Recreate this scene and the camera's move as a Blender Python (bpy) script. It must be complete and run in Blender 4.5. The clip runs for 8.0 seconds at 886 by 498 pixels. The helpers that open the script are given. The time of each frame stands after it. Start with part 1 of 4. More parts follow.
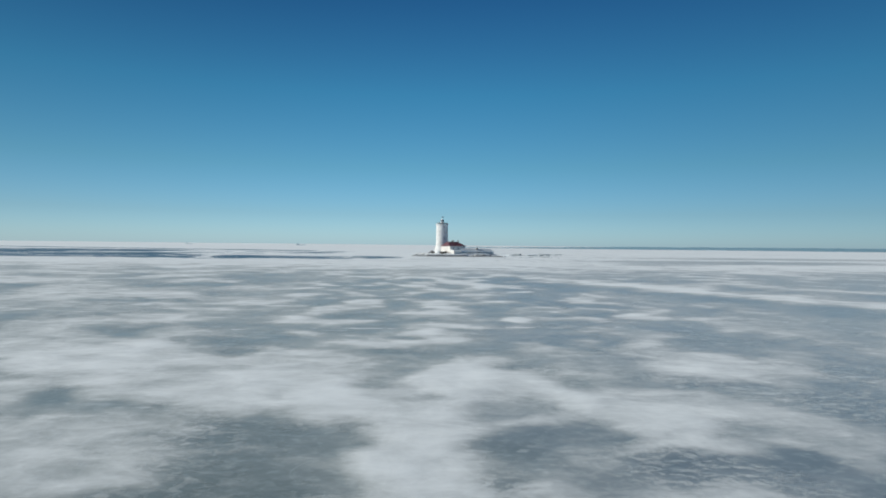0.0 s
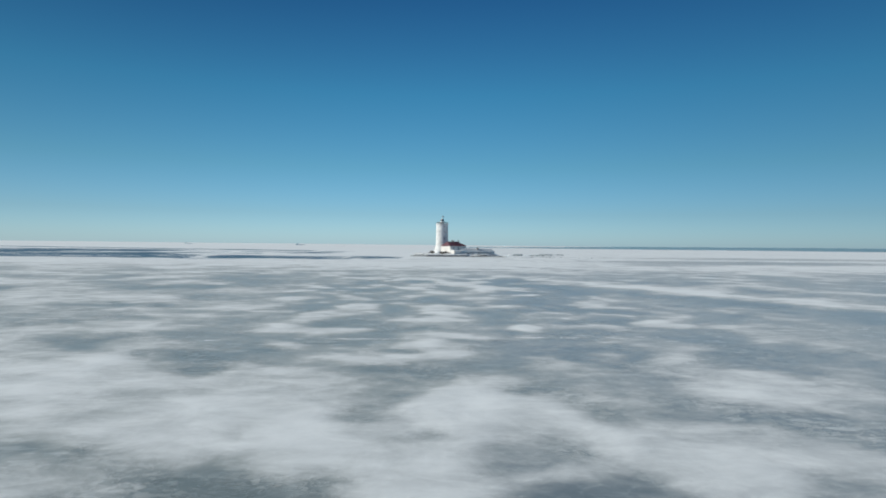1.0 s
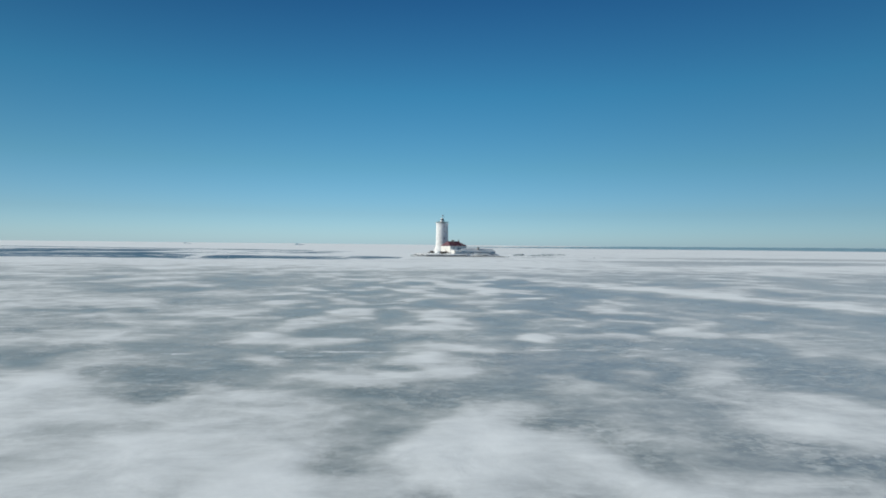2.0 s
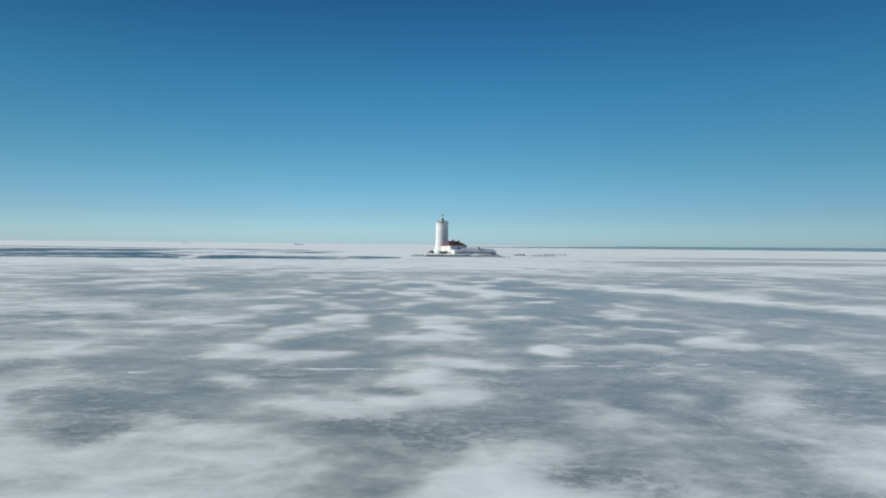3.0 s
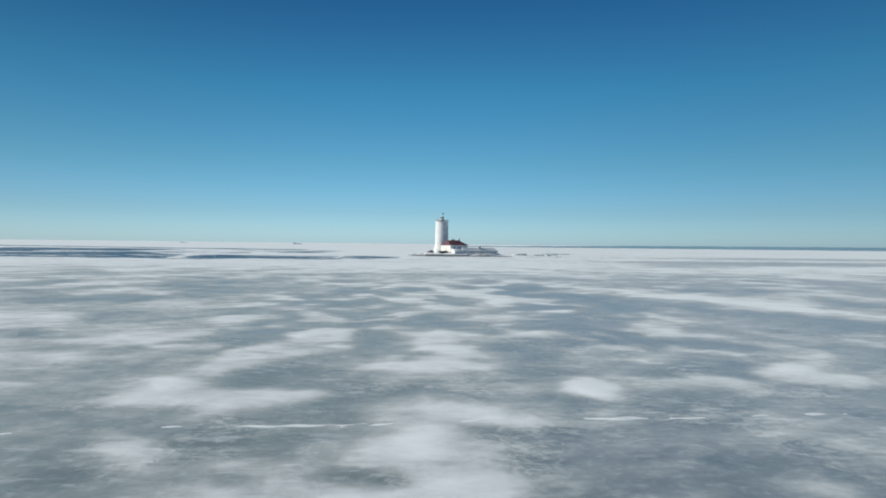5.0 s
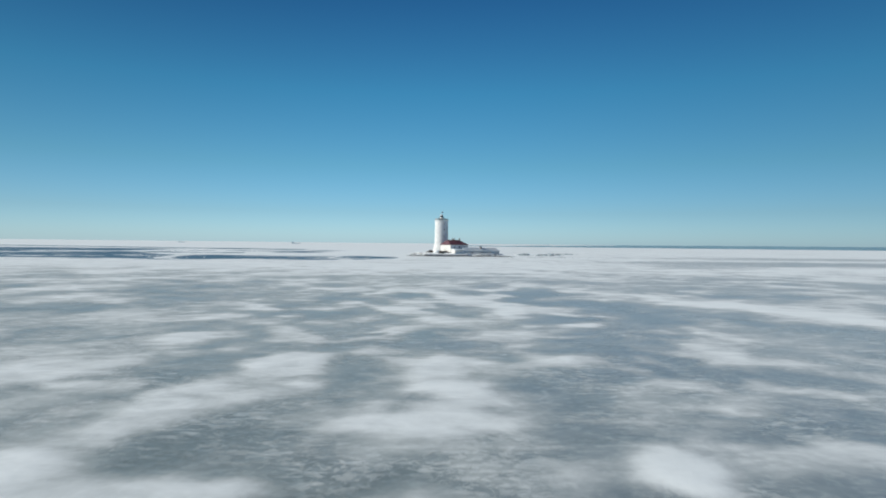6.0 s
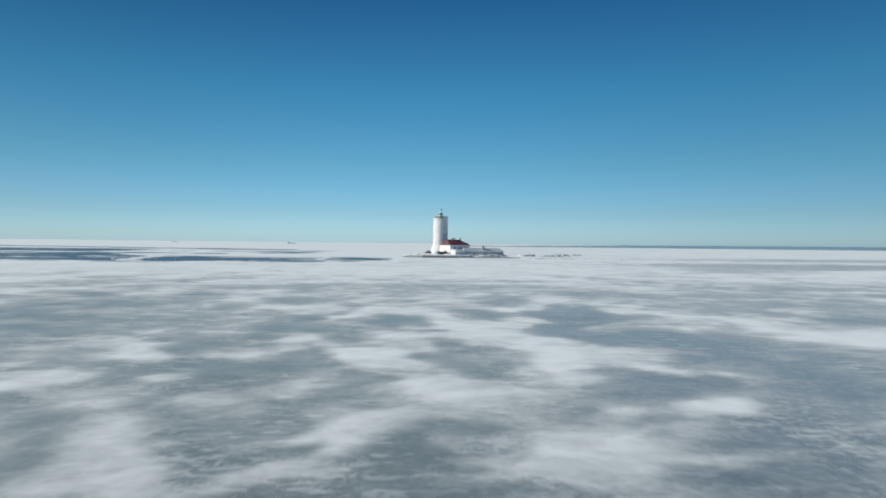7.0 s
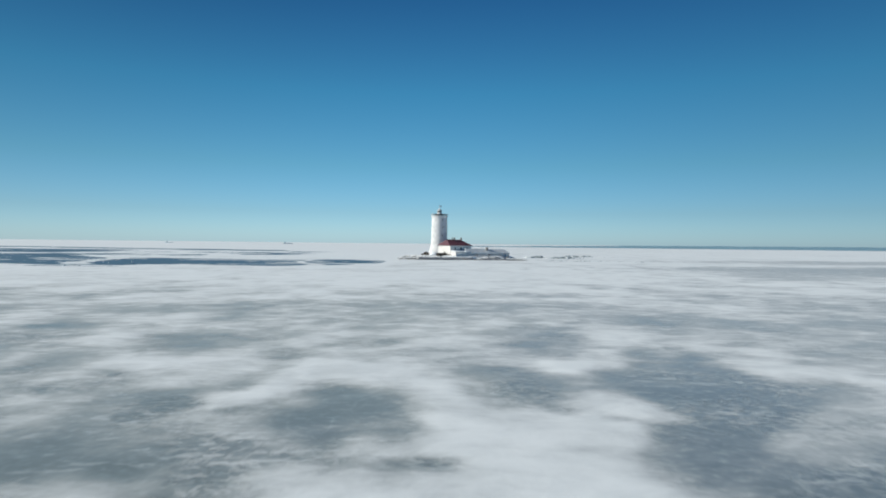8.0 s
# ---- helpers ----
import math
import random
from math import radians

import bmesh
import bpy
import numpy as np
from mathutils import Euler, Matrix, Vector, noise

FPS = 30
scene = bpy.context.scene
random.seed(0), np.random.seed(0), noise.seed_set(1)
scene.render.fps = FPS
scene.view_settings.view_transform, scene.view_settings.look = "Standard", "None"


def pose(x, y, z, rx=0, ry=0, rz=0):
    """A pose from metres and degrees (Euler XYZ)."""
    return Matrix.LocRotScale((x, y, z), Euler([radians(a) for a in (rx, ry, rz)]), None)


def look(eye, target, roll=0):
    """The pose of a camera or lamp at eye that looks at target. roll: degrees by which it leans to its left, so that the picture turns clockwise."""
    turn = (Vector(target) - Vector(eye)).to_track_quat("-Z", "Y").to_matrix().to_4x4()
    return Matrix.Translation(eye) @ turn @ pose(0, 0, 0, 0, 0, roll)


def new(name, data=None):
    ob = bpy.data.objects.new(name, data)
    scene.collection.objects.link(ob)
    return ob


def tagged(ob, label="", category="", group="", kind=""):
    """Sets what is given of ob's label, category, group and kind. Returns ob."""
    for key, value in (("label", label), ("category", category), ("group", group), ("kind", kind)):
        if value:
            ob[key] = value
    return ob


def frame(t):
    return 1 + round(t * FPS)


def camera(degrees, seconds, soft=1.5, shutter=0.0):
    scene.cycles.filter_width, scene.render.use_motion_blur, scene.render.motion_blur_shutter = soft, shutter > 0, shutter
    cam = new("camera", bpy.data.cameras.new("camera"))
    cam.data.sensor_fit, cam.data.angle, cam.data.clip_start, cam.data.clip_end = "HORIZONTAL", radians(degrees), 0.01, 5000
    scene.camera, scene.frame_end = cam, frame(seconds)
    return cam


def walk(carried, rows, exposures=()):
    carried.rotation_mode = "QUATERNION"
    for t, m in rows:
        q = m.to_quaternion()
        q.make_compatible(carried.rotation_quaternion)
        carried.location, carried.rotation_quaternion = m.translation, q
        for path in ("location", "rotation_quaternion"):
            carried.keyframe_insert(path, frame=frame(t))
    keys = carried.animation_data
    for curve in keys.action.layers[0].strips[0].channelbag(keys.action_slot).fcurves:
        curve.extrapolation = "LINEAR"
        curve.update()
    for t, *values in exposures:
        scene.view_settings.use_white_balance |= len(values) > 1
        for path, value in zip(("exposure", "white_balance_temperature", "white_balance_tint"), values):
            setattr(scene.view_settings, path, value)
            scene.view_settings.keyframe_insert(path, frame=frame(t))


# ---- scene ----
cam = camera(75.4, 8.0, soft=1.9, shutter=0.2)
EYE = 8.8
ROLL = 0.61
# seconds, x, y, height change, yaw, pitch
ROWS = [
    (0.0, 0.00, 0.00, 0.00, -0.140, -0.487),
    (0.5, -0.01, 3.34, 0.00, -0.141, -0.490),
    (1.0, -0.04, 6.64, 0.00, -0.143, -0.497),
    (1.5, -0.08, 9.88, 0.00, -0.149, -0.508),
    (3.0, -0.27, 19.44, 0.00, -0.184, -0.536),
    (3.5, -0.30, 22.67, 0.00, -0.195, -0.545),
    (4.0, -0.32, 25.92, -0.03, -0.202, -0.558),
    (4.5, -0.37, 29.05, -0.04, -0.208, -0.574),
    (5.8, -0.54, 40.90, 0.02, -0.270, -0.645),
    (6.0, -0.58, 44.76, 0.03, -0.285, -0.650),
    (6.5, -0.70, 58.70, 0.04, -0.360, -0.650),
    (7.0, -0.79, 75.20, 0.04, -0.425, -0.655),
    (7.5, -0.77, 92.45, 0.05, -0.490, -0.648),
    (8.0, -0.67, 109.55, 0.08, -0.545, -0.630),
]
walk(cam, [(t, pose(x, y, EYE + z, 90 + pitch, 0, yaw) @ pose(0, 0, 0, 0, 0, ROLL)) for t, x, y, z, yaw, pitch in ROWS],
     [(0.0, -0.24, 6480, 5.0), (2.0, -0.21, 6480, 5.0), (4.5, -0.14, 6480, 5.0), (6.0, -0.11, 6480, 5.0), (8.0, -0.13, 6480, 5.0)])

# ---- sky and sun ----
SUN_ELEVATION, SUN_AZIMUTH = 28.0, 262.0   # degrees; azimuth clockwise from +y
world = bpy.data.worlds.new("sky")
scene.world = world
world.use_nodes = True
wn = world.node_tree
sky = wn.nodes.new("ShaderNodeTexSky")
sky.sky_type = "NISHITA"
sky.sun_disc = False
sky.sun_elevation, sky.sun_rotation = radians(SUN_ELEVATION), radians(SUN_AZIMUTH)
sky.altitude, sky.air_density, sky.dust_density, sky.ozone_density = 0.0, 1.0, 0.3, 4.0
background = wn.nodes["Background"]
# cold clear winter air: the sky deepens quickly from a pale horizon
coord = wn.nodes.new("ShaderNodeTexCoord")
split = wn.nodes.new("ShaderNodeSeparateXYZ")
wn.links.new(coord.outputs["Generated"], split.inputs[0])
tone = wn.nodes.new("ShaderNodeValToRGB")
wn.links.new(split.outputs["Z"], tone.inputs[0])
stops = tone.color_ramp.elements
stops[0].position, stops[0].color = 0.0, (0.715, 1.02, 1.52, 1)
stops[1].position, stops[1].color = 1.0, (0.12, 0.30, 0.42, 1)
for at, colour in ((0.05, (0.56, 0.80, 1.06, 1)), (0.13, (0.43, 0.755, 0.85, 1)), (0.25, (0.27, 0.70, 0.80, 1)), (0.42, (0.135, 0.41, 0.60, 1))):
    stops.new(at).color = colour
tint = wn.nodes.new("ShaderNodeMix")
tint.data_type, tint.blend_type = "RGBA", "MULTIPLY"
tint.inputs[0].default_value = 1.0
wn.links.new(sky.outputs[0], tint.inputs[6])
wn.links.new(tone.outputs[0], tint.inputs[7])
# light scattered many times over the snow evens out the dark belt a quarter turn from the sun
az, el = radians(SUN_AZIMUTH), radians(SUN_ELEVATION)
SUN_WAY = Vector((math.sin(az) * math.cos(el), math.cos(az) * math.cos(el), math.sin(el)))
toward = wn.nodes.new("ShaderNodeVectorMath")
toward.operation = "DOT_PRODUCT"
toward.inputs[1].default_value = SUN_WAY
wn.links.new(coord.outputs["Generated"], toward.inputs[0])
squared = wn.nodes.new("ShaderNodeMath")
squared.operation = "MULTIPLY"
even = wn.nodes.new("ShaderNodeMath")
even.operation = "MULTIPLY_ADD"
even.inputs[1].default_value, even.inputs[2].default_value = 1.9, 1.0
ease = wn.nodes.new("ShaderNodeMath")
ease.operation = "DIVIDE"
ease.inputs[0].default_value = 1.0
scaled_sky = wn.nodes.new("ShaderNodeVectorMath")
scaled_sky.operation = "SCALE"
wn.links.new(toward.outputs["Value"], squared.inputs[0])
wn.links.new(toward.outputs["Value"], squared.inputs[1])
wn.links.new(squared.outputs[0], even.inputs[0])
wn.links.new(even.outputs[0], ease.inputs[1])
wn.links.new(tint.outputs[2], scaled_sky.inputs[0])
wn.links.new(ease.outputs[0], scaled_sky.inputs["Scale"])
wn.links.new(scaled_sky.outputs[0], background.inputs[0])
background.inputs[1].default_value = 0.15
sun = new("sun", bpy.data.lights.new("sun", "SUN"))
sun.data.energy, sun.data.angle, sun.data.color = 5.0, radians(0.53), (1.0, 0.95, 0.875)
sun.matrix_world = look(SUN_WAY * 900, (0, 0, 0))


# ---- materials ----
class Nodes:
    def __init__(self, name):
        self.mat = bpy.data.materials.new(name)
        self.mat.use_nodes = True
        self.tree = self.mat.node_tree
        self.bsdf = self.tree.nodes["Principled BSDF"]
        self.place = self.tree.nodes.new("ShaderNodeTexCoord").outputs["Object"]

    def link(self, a, b):
        self.tree.links.new(a, b)

    def put(self, socket, value):
        if hasattr(value, "is_linked"):
            self.link(value, socket)
        else:
            socket.default_value = value

    def scaled(self, sx, sy, sz):
        node = self.tree.nodes.new("ShaderNodeMapping")
        node.inputs["Scale"].default_value = (sx, sy, sz)
        self.link(self.place, node.inputs[0])
        return node.outputs[0]

    def noise(self, scale, detail=5.0, rough=0.55, where=None, warp=0.0):
        node = self.tree.nodes.new("ShaderNodeTexNoise")
        node.inputs["Scale"].default_value = scale
        node.inputs["Detail"].default_value = detail
        node.inputs["Roughness"].default_value = rough
        node.inputs["Distortion"].default_value = warp
        self.link(where or self.place, node.inputs["Vector"])
        return node.outputs["Fac"]

    def math(self, op, a, b=0.0, c=0.0):
        node = self.tree.nodes.new("ShaderNodeMath")
        node.operation = op
        for socket, value in zip(node.inputs, (a, b, c)):
            self.put(socket, value)
        return node.outputs[0]

    def step(self, value, low, high, out0=0.0, out1=1.0):
        node = self.tree.nodes.new("ShaderNodeMapRange")
        node.interpolation_type = "SMOOTHSTEP"
        for socket, v in zip(node.inputs, (value, low, high, out0, out1)):
            self.put(socket, v)
        return node.outputs[0]

    def mix(self, fac, a, b):
        node = self.tree.nodes.new("ShaderNodeMix")
        node.data_type = "RGBA"
        self.put(node.inputs[0], fac)
        for socket, v in ((node.inputs[6], a), (node.inputs[7], b)):
            self.put(socket, v if hasattr(v, "is_linked") else (*v, 1.0))
        return node.outputs[2]

    def attribute(self, name):
        node = self.tree.nodes.new("ShaderNodeAttribute")
        node.attribute_name = name
        return node.outputs["Fac"]

    def bump(self, height, strength, distance):
        node = self.tree.nodes.new("ShaderNodeBump")
        node.inputs["Strength"].default_value = strength
        node.inputs["Distance"].default_value = distance
        self.link(height, node.inputs["Height"])
        self.link(node.outputs[0], self.bsdf.inputs["Normal"])

    def done(self, colour, rough, metal=0.0):
        self.put(self.bsdf.inputs["Base Color"], colour if hasattr(colour, "is_linked") else (*colour, 1.0))
        self.put(self.bsdf.inputs["Roughness"], rough)
        self.bsdf.inputs["Metallic"].default_value = metal
        return self.mat


def worn(name, colour, stain, scale, rough=0.8, amount=0.5, relief=0.02, metal=0.0):
    """Paint, stone or wood: a colour with stains of a second one, at two scales."""
    n = Nodes(name)
    big = n.noise(scale, 4, 0.6)
    fine = n.noise(scale * 9, 6, 0.65)
    fac = n.math("ADD", n.math("MULTIPLY", big, 0.65), n.math("MULTIPLY", fine, 0.35))
    n.bump(fine, 0.5, relief)
    return n.done(n.mix(n.step(fac, 0.5 - 0.25 * amount, 0.72), colour, stain), rough, metal)


def sea_ice():
    n = Nodes("snow_on_sea_ice")
    snow, water = n.attribute("snow"), n.attribute("water")
    windy = n.scaled(0.75, 1.0, 1.0)
    mid = n.noise(0.36, 7, 0.60, windy, 0.5)
    fine = n.noise(2.2, 5, 0.62, windy, 0.5)
    grain = n.noise(22.0, 3, 0.6)
    combed = n.noise(0.7, 5, 0.6, n.scaled(0.55, 1.2, 1.0), 0.3)
    broken = n.step(n.noise(0.14, 3, 0.5), 0.46, 0.62)
    crust = n.step(n.noise(1.7, 6, 0.70, n.scaled(0.8, 1.2, 1.0), 0.8), 0.50, 0.56)
    # drifts fray most where the snow is thin
    fray = n.math("MULTIPLY_ADD", n.math("ABSOLUTE", n.math("SUBTRACT", snow, 0.45)), -1.3, 1.0)
    fray = n.math("MAXIMUM", fray, 0.22)
    torn = n.math("ADD", n.math("MULTIPLY_ADD", mid, 0.84, -0.42), n.math("MULTIPLY_ADD", combed, 0.44, -0.22))
    torn = n.math("ADD", torn, n.math("MULTIPLY_ADD", fine, 0.16, -0.08))
    depth = n.math("ADD", snow, n.math("MULTIPLY", torn, fray))
    broken = n.math("MULTIPLY", broken, n.step(depth, 0.30, 0.62, 1.0, 0.0))
    depth = n.math("ADD", depth, n.math("MULTIPLY", broken, n.math("MULTIPLY_ADD", crust, 0.22, -0.09)))
    cover = n.step(depth, 0.0, 0.96)
    # the bare ice is greyer to the west, darker and bluer to the east
    across = n.tree.nodes.new("ShaderNodeSeparateXYZ")
    n.link(n.place, across.inputs[0])
    east = n.math("ADD", across.outputs[0], n.math("MULTIPLY_ADD", n.noise(0.05, 3, 0.5), 50.0, -25.0))
    bare = n.mix(n.step(east, -8.0, 18.0), (0.100, 0.128, 0.126), (0.050, 0.082, 0.116))
    bare = n.mix(n.step(fine, 0.45, 0.85), bare, (0.23, 0.27, 0.28))
    # torn flakes of snow lying in clusters on the bare ice
    strewn = n.step(n.noise(0.07, 2, 0.5), 0.42, 0.58)
    fleck = n.step(n.noise(0.9, 4, 0.64, n.scaled(0.5, 1.5, 1.0), 0.4), 0.56, 0.62)
    bare = n.mix(n.math("MULTIPLY", n.math("MULTIPLY", fleck, strewn), 0.34), bare, (0.66, 0.69, 0.70))
    # refrozen cracks: thin pale lines on the bare ice
    seam = n.noise(0.09, 2, 0.4, None, 0.2)
    near_seam = n.math("ABSOLUTE", n.math("SUBTRACT", seam, 0.5))
    crack = n.math("MULTIPLY", n.step(near_seam, 0.0, 0.004, 1.0, 0.0), n.step(mid, 0.45, 0.60))
    bare = n.mix(n.math("MULTIPLY", crack, 0.2), bare, (0.50, 0.55, 0.57))
    white = n.mix(n.step(mid, 0.3, 0.7), (0.80, 0.838, 0.860), (0.865, 0.90, 0.918))
    colour = n.mix(cover, bare, white)
    ripple = n.noise(0.9, 3, 0.6)
    wet = n.step(n.math("ADD", water, n.math("MULTIPLY_ADD", mid, 0.5, -0.25)), 0.40, 0.60)
    colour = n.mix(wet, colour, n.mix(ripple, (0.055, 0.140, 0.230), (0.10, 0.195, 0.275)))
    rough = n.step(cover, 0.0, 0.5, 0.37, 0.9)
    height = n.math("ADD", n.math("MULTIPLY", fine, 0.5), n.math("ADD", n.math("MULTIPLY", mid, 1.0), n.math("MULTIPLY", grain, 0.10)))
    height = n.math("MULTIPLY", height, n.step(cover, 0.0, 0.6, 0.25, 1.0))
    height = n.math("ADD", height, n.math("MULTIPLY", broken, n.math("MULTIPLY", crust, 1.3)))
    n.bump(height, 0.3, 0.10)
    n.bsdf.inputs["IOR"].default_value = 1.31
    # a bloom of frost lies on the bare ice
    n.put(n.bsdf.inputs["Sheen Weight"], n.math("MULTIPLY", n.step(cover, 0.1, 0.8, 0.33, 0.02), n.step(wet, 0.0, 0.5, 1.0, 0.0)))
    n.bsdf.inputs["Sheen Roughness"].default_value = 0.5
    n.bsdf.inputs["Sheen Tint"].default_value = (0.86, 0.95, 1.0, 1.0)
    return n.done(colour, rough)


M_SEA = sea_ice()
M_SNOW = worn("packed_snow", (0.80, 0.82, 0.84), (0.66, 0.70, 0.74), 0.35, 0.9, 0.5, 0.08)
M_QUAY = worn("quay_granite", (0.36, 0.36, 0.37), (0.20, 0.20, 0.21), 0.6, 0.85, 0.8, 0.06)
# rubble ice, its colour darkened to give the hummocks their shaded sides
M_BLOCK = worn("shade_grey_ice", (0.33, 0.38, 0.41), (0.18, 0.22, 0.25), 0.7, 0.5, 0.8, 0.05)
M_WHITE = worn("white_limewash", (0.80, 0.80, 0.80), (0.56, 0.56, 0.57), 0.55, 0.85, 0.9, 0.02)
M_PLASTER = worn("house_plaster", (0.79, 0.77, 0.745), (0.58, 0.56, 0.54), 0.5, 0.85, 0.5, 0.02)
M_STONE = worn("grey_granite", (0.24, 0.23, 0.22), (0.12, 0.12, 0.12), 0.8, 0.85, 0.8, 0.08)
def snowy_stone():
    n = Nodes("snow_dusted_granite")
    up = n.tree.nodes.new("ShaderNodeSeparateXYZ")
    n.link(n.tree.nodes.new("ShaderNodeNewGeometry").outputs["Normal"], up.inputs[0])
    big, fine = n.noise(0.5, 4, 0.6), n.noise(5.0, 5, 0.6)
    stone = n.mix(fine, (0.30, 0.30, 0.30), (0.14, 0.14, 0.14))
    lying = n.step(n.math("ADD", up.outputs["Z"], n.math("MULTIPLY_ADD", big, 0.9, -0.45)), 0.30, 0.62)
    n.bump(fine, 0.5, 0.08)
    return n.done(n.mix(lying, stone, (0.78, 0.80, 0.82)), 0.9)


M_SNOWY = snowy_stone()
M_WALL = worn("pale_stone_wall", (0.66, 0.66, 0.66), (0.50, 0.51, 0.52), 0.6, 0.85, 0.7, 0.05)
M_FROST = worn("frosted_sheet_roof", (0.50, 0.54, 0.58), (0.66, 0.69, 0.72), 0.4, 0.7, 0.6, 0.03)
M_RED = worn("red_sheet_roof", (0.120, 0.036, 0.054), (0.080, 0.032, 0.045), 0.6, 0.55, 0.6, 0.01)
M_BRICK = worn("chimney_brick", (0.12, 0.08, 0.075), (0.08, 0.06, 0.055), 1.5, 0.85, 0.6, 0.02)
M_DARK = worn("dark_timber", (0.07, 0.06, 0.05), (0.04, 0.035, 0.03), 1.2, 0.8, 0.6, 0.03)
M_IRON = worn("grey_iron", (0.60, 0.61, 0.62), (0.44, 0.43, 0.42), 1.5, 0.6, 0.6, 0.005)
M_COPPER = worn("lantern_metal", (0.62, 0.65, 0.66), (0.42, 0.45, 0.46), 1.2, 0.5, 0.6, 0.005)
M_FLAG = worn("flag_cloth", (0.05, 0.05, 0.09), (0.10, 0.04, 0.05), 2.0, 0.9, 0.6, 0.01)
M_BUSH = worn("dry_scrub", (0.085, 0.07, 0.055), (0.05, 0.045, 0.04), 1.5, 0.95, 0.7, 0.05)
# ship grey lightened to hold the haze of the distance
M_SHIP = worn("hazed_ship_paint", (0.54, 0.61, 0.65), (0.46, 0.54, 0.60), 0.1, 0.6, 0.6, 0.01)
# the shore's pale blue is distance haze mixed into the base colour
M_SHORE = worn("hazed_far_forest", (0.27, 0.42, 0.50), (0.24, 0.38, 0.46), 0.004, 1.0, 0.6, 0.5)


def glass():
    n = Nodes("window_glass")
    n.bsdf.inputs["IOR"].default_value = 1.5
    fac = n.noise(2.0, 3)
    return n.done(n.mix(fac, (0.02, 0.025, 0.03), (0.05, 0.06, 0.07)), 0.08)


M_GLASS = glass()


# ---- mesh helpers ----
def part(name, bm, material, parent=None, label=""):
    """Links a bmesh as one mesh object under a thing or a part."""
    mesh = bpy.data.meshes.new(name)
    bm.to_mesh(mesh)
    bm.free()
    mesh.materials.append(material)
    ob = new(name, mesh)
    if parent:
        ob.parent = parent
    if label:
        ob["label"] = label
    return ob


def thing(name, at, turn, label, category, group="", kind=""):
    ob = new(name)
    ob.matrix_world = pose(*at, 0, 0, turn)
    return tagged(ob, label, category, group, kind)


def smooth(ob, angle=40):
    for p in ob.data.polygons:
        p.use_smooth = True
    ob.data.set_sharp_from_angle(angle=radians(angle))
    return ob


def box(x0, x1, y0, y1, z0, z1, bevel=0.04, bm=None):
    bm = bm or bmesh.new()
    made = bmesh.ops.create_cube(bm, size=1.0, matrix=Matrix.LocRotScale(((x0 + x1) / 2, (y0 + y1) / 2, (z0 + z1) / 2), None, (x1 - x0, y1 - y0, z1 - z0)))
    if bevel:
        edges = {e for v in made["verts"] for e in v.link_edges}
        bmesh.ops.bevel(bm, geom=list(edges), offset=bevel, segments=1, affect="EDGES")
    return bm


def turned(profile, steps=48, bm=None):
    """A solid of revolution from rows of radius and height."""
    bm = bm or bmesh.new()
    rings = []
    for r, z in profile:
        rings.append([bm.verts.new((r * math.cos(2 * math.pi * k / steps), r * math.sin(2 * math.pi * k / steps), z)) for k in range(steps)])
    for a, b in zip(rings, rings[1:]):
        for k in range(steps):
            bm.faces.new((a[k], a[(k + 1) % steps], b[(k + 1) % steps], b[k]))
    bm.faces.new(rings[0][::-1])
    bm.faces.new(rings[-1])
    return bm


def solid(points, faces, bm=None):
    bm = bm or bmesh.new()
    vs = [bm.verts.new(p) for p in points]
    for f in faces:
        bm.faces.new([vs[i] for i in f])
    bmesh.ops.recalc_face_normals(bm, faces=bm.faces)
    return bm


def lump(bm, at, size, rng, squash=0.7, rough=0.3, level=1):
    """An uneven stone or chunk of ice."""
    made = bmesh.ops.create_icosphere(bm, subdivisions=level, radius=1.0)
    turn = Euler((rng.uniform(-0.4, 0.4), rng.uniform(-0.4, 0.4), rng.uniform(0, 6.28))).to_matrix()
    stretch = Vector((rng.uniform(0.7, 1.4), rng.uniform(0.6, 1.1), squash * rng.uniform(0.7, 1.2))) * size
    for v in made["verts"]:
        c = v.co * (1 + rng.uniform(-rough, rough))
        v.co = turn @ Vector((c.x * stretch.x, c.y * stretch.y, c.z * stretch.z)) + Vector(at)


def slab(bm, at, size, rng):
    """A tilted broken plate of ice, five or six sided."""
    n = rng.choice((4, 5, 6))
    turn = Euler((rng.uniform(-0.35, 0.35), rng.uniform(-0.35, 0.35), rng.uniform(0, 6.28))).to_matrix()
    thick = size * rng.uniform(0.15, 0.35)
    low, high = [], []
    for k in range(n):
        a = 2 * math.pi * (k + rng.uniform(-0.25, 0.25)) / n
        r = size * rng.uniform(0.6, 1.1)
        low.append(bm.verts.new(turn @ Vector((r * math.cos(a), r * 0.7 * math.sin(a), -thick)) + Vector(at)))
        high.append(bm.verts.new(turn @ Vector((0.9 * r * math.cos(a), 0.63 * r * math.sin(a), thick)) + Vector(at)))
    bm.faces.new(low[::-1])
    bm.faces.new(high)
    for k in range(n):
        bm.faces.new((low[k], low[(k + 1) % n], high[(k + 1) % n], high[k]))


# ---- frozen sea: one sheet with wind-blown drifts ----
def lattice(ix, iy, seed):
    h = (ix.astype(np.int64) * 374761393 + iy.astype(np.int64) * 668265263 + seed * 974634757) & 0xFFFFFFFF
    h = ((h ^ (h >> 13)) * 1274126177) & 0xFFFFFFFF
    return ((h ^ (h >> 16)) & 0xFFFF) / 65535.0


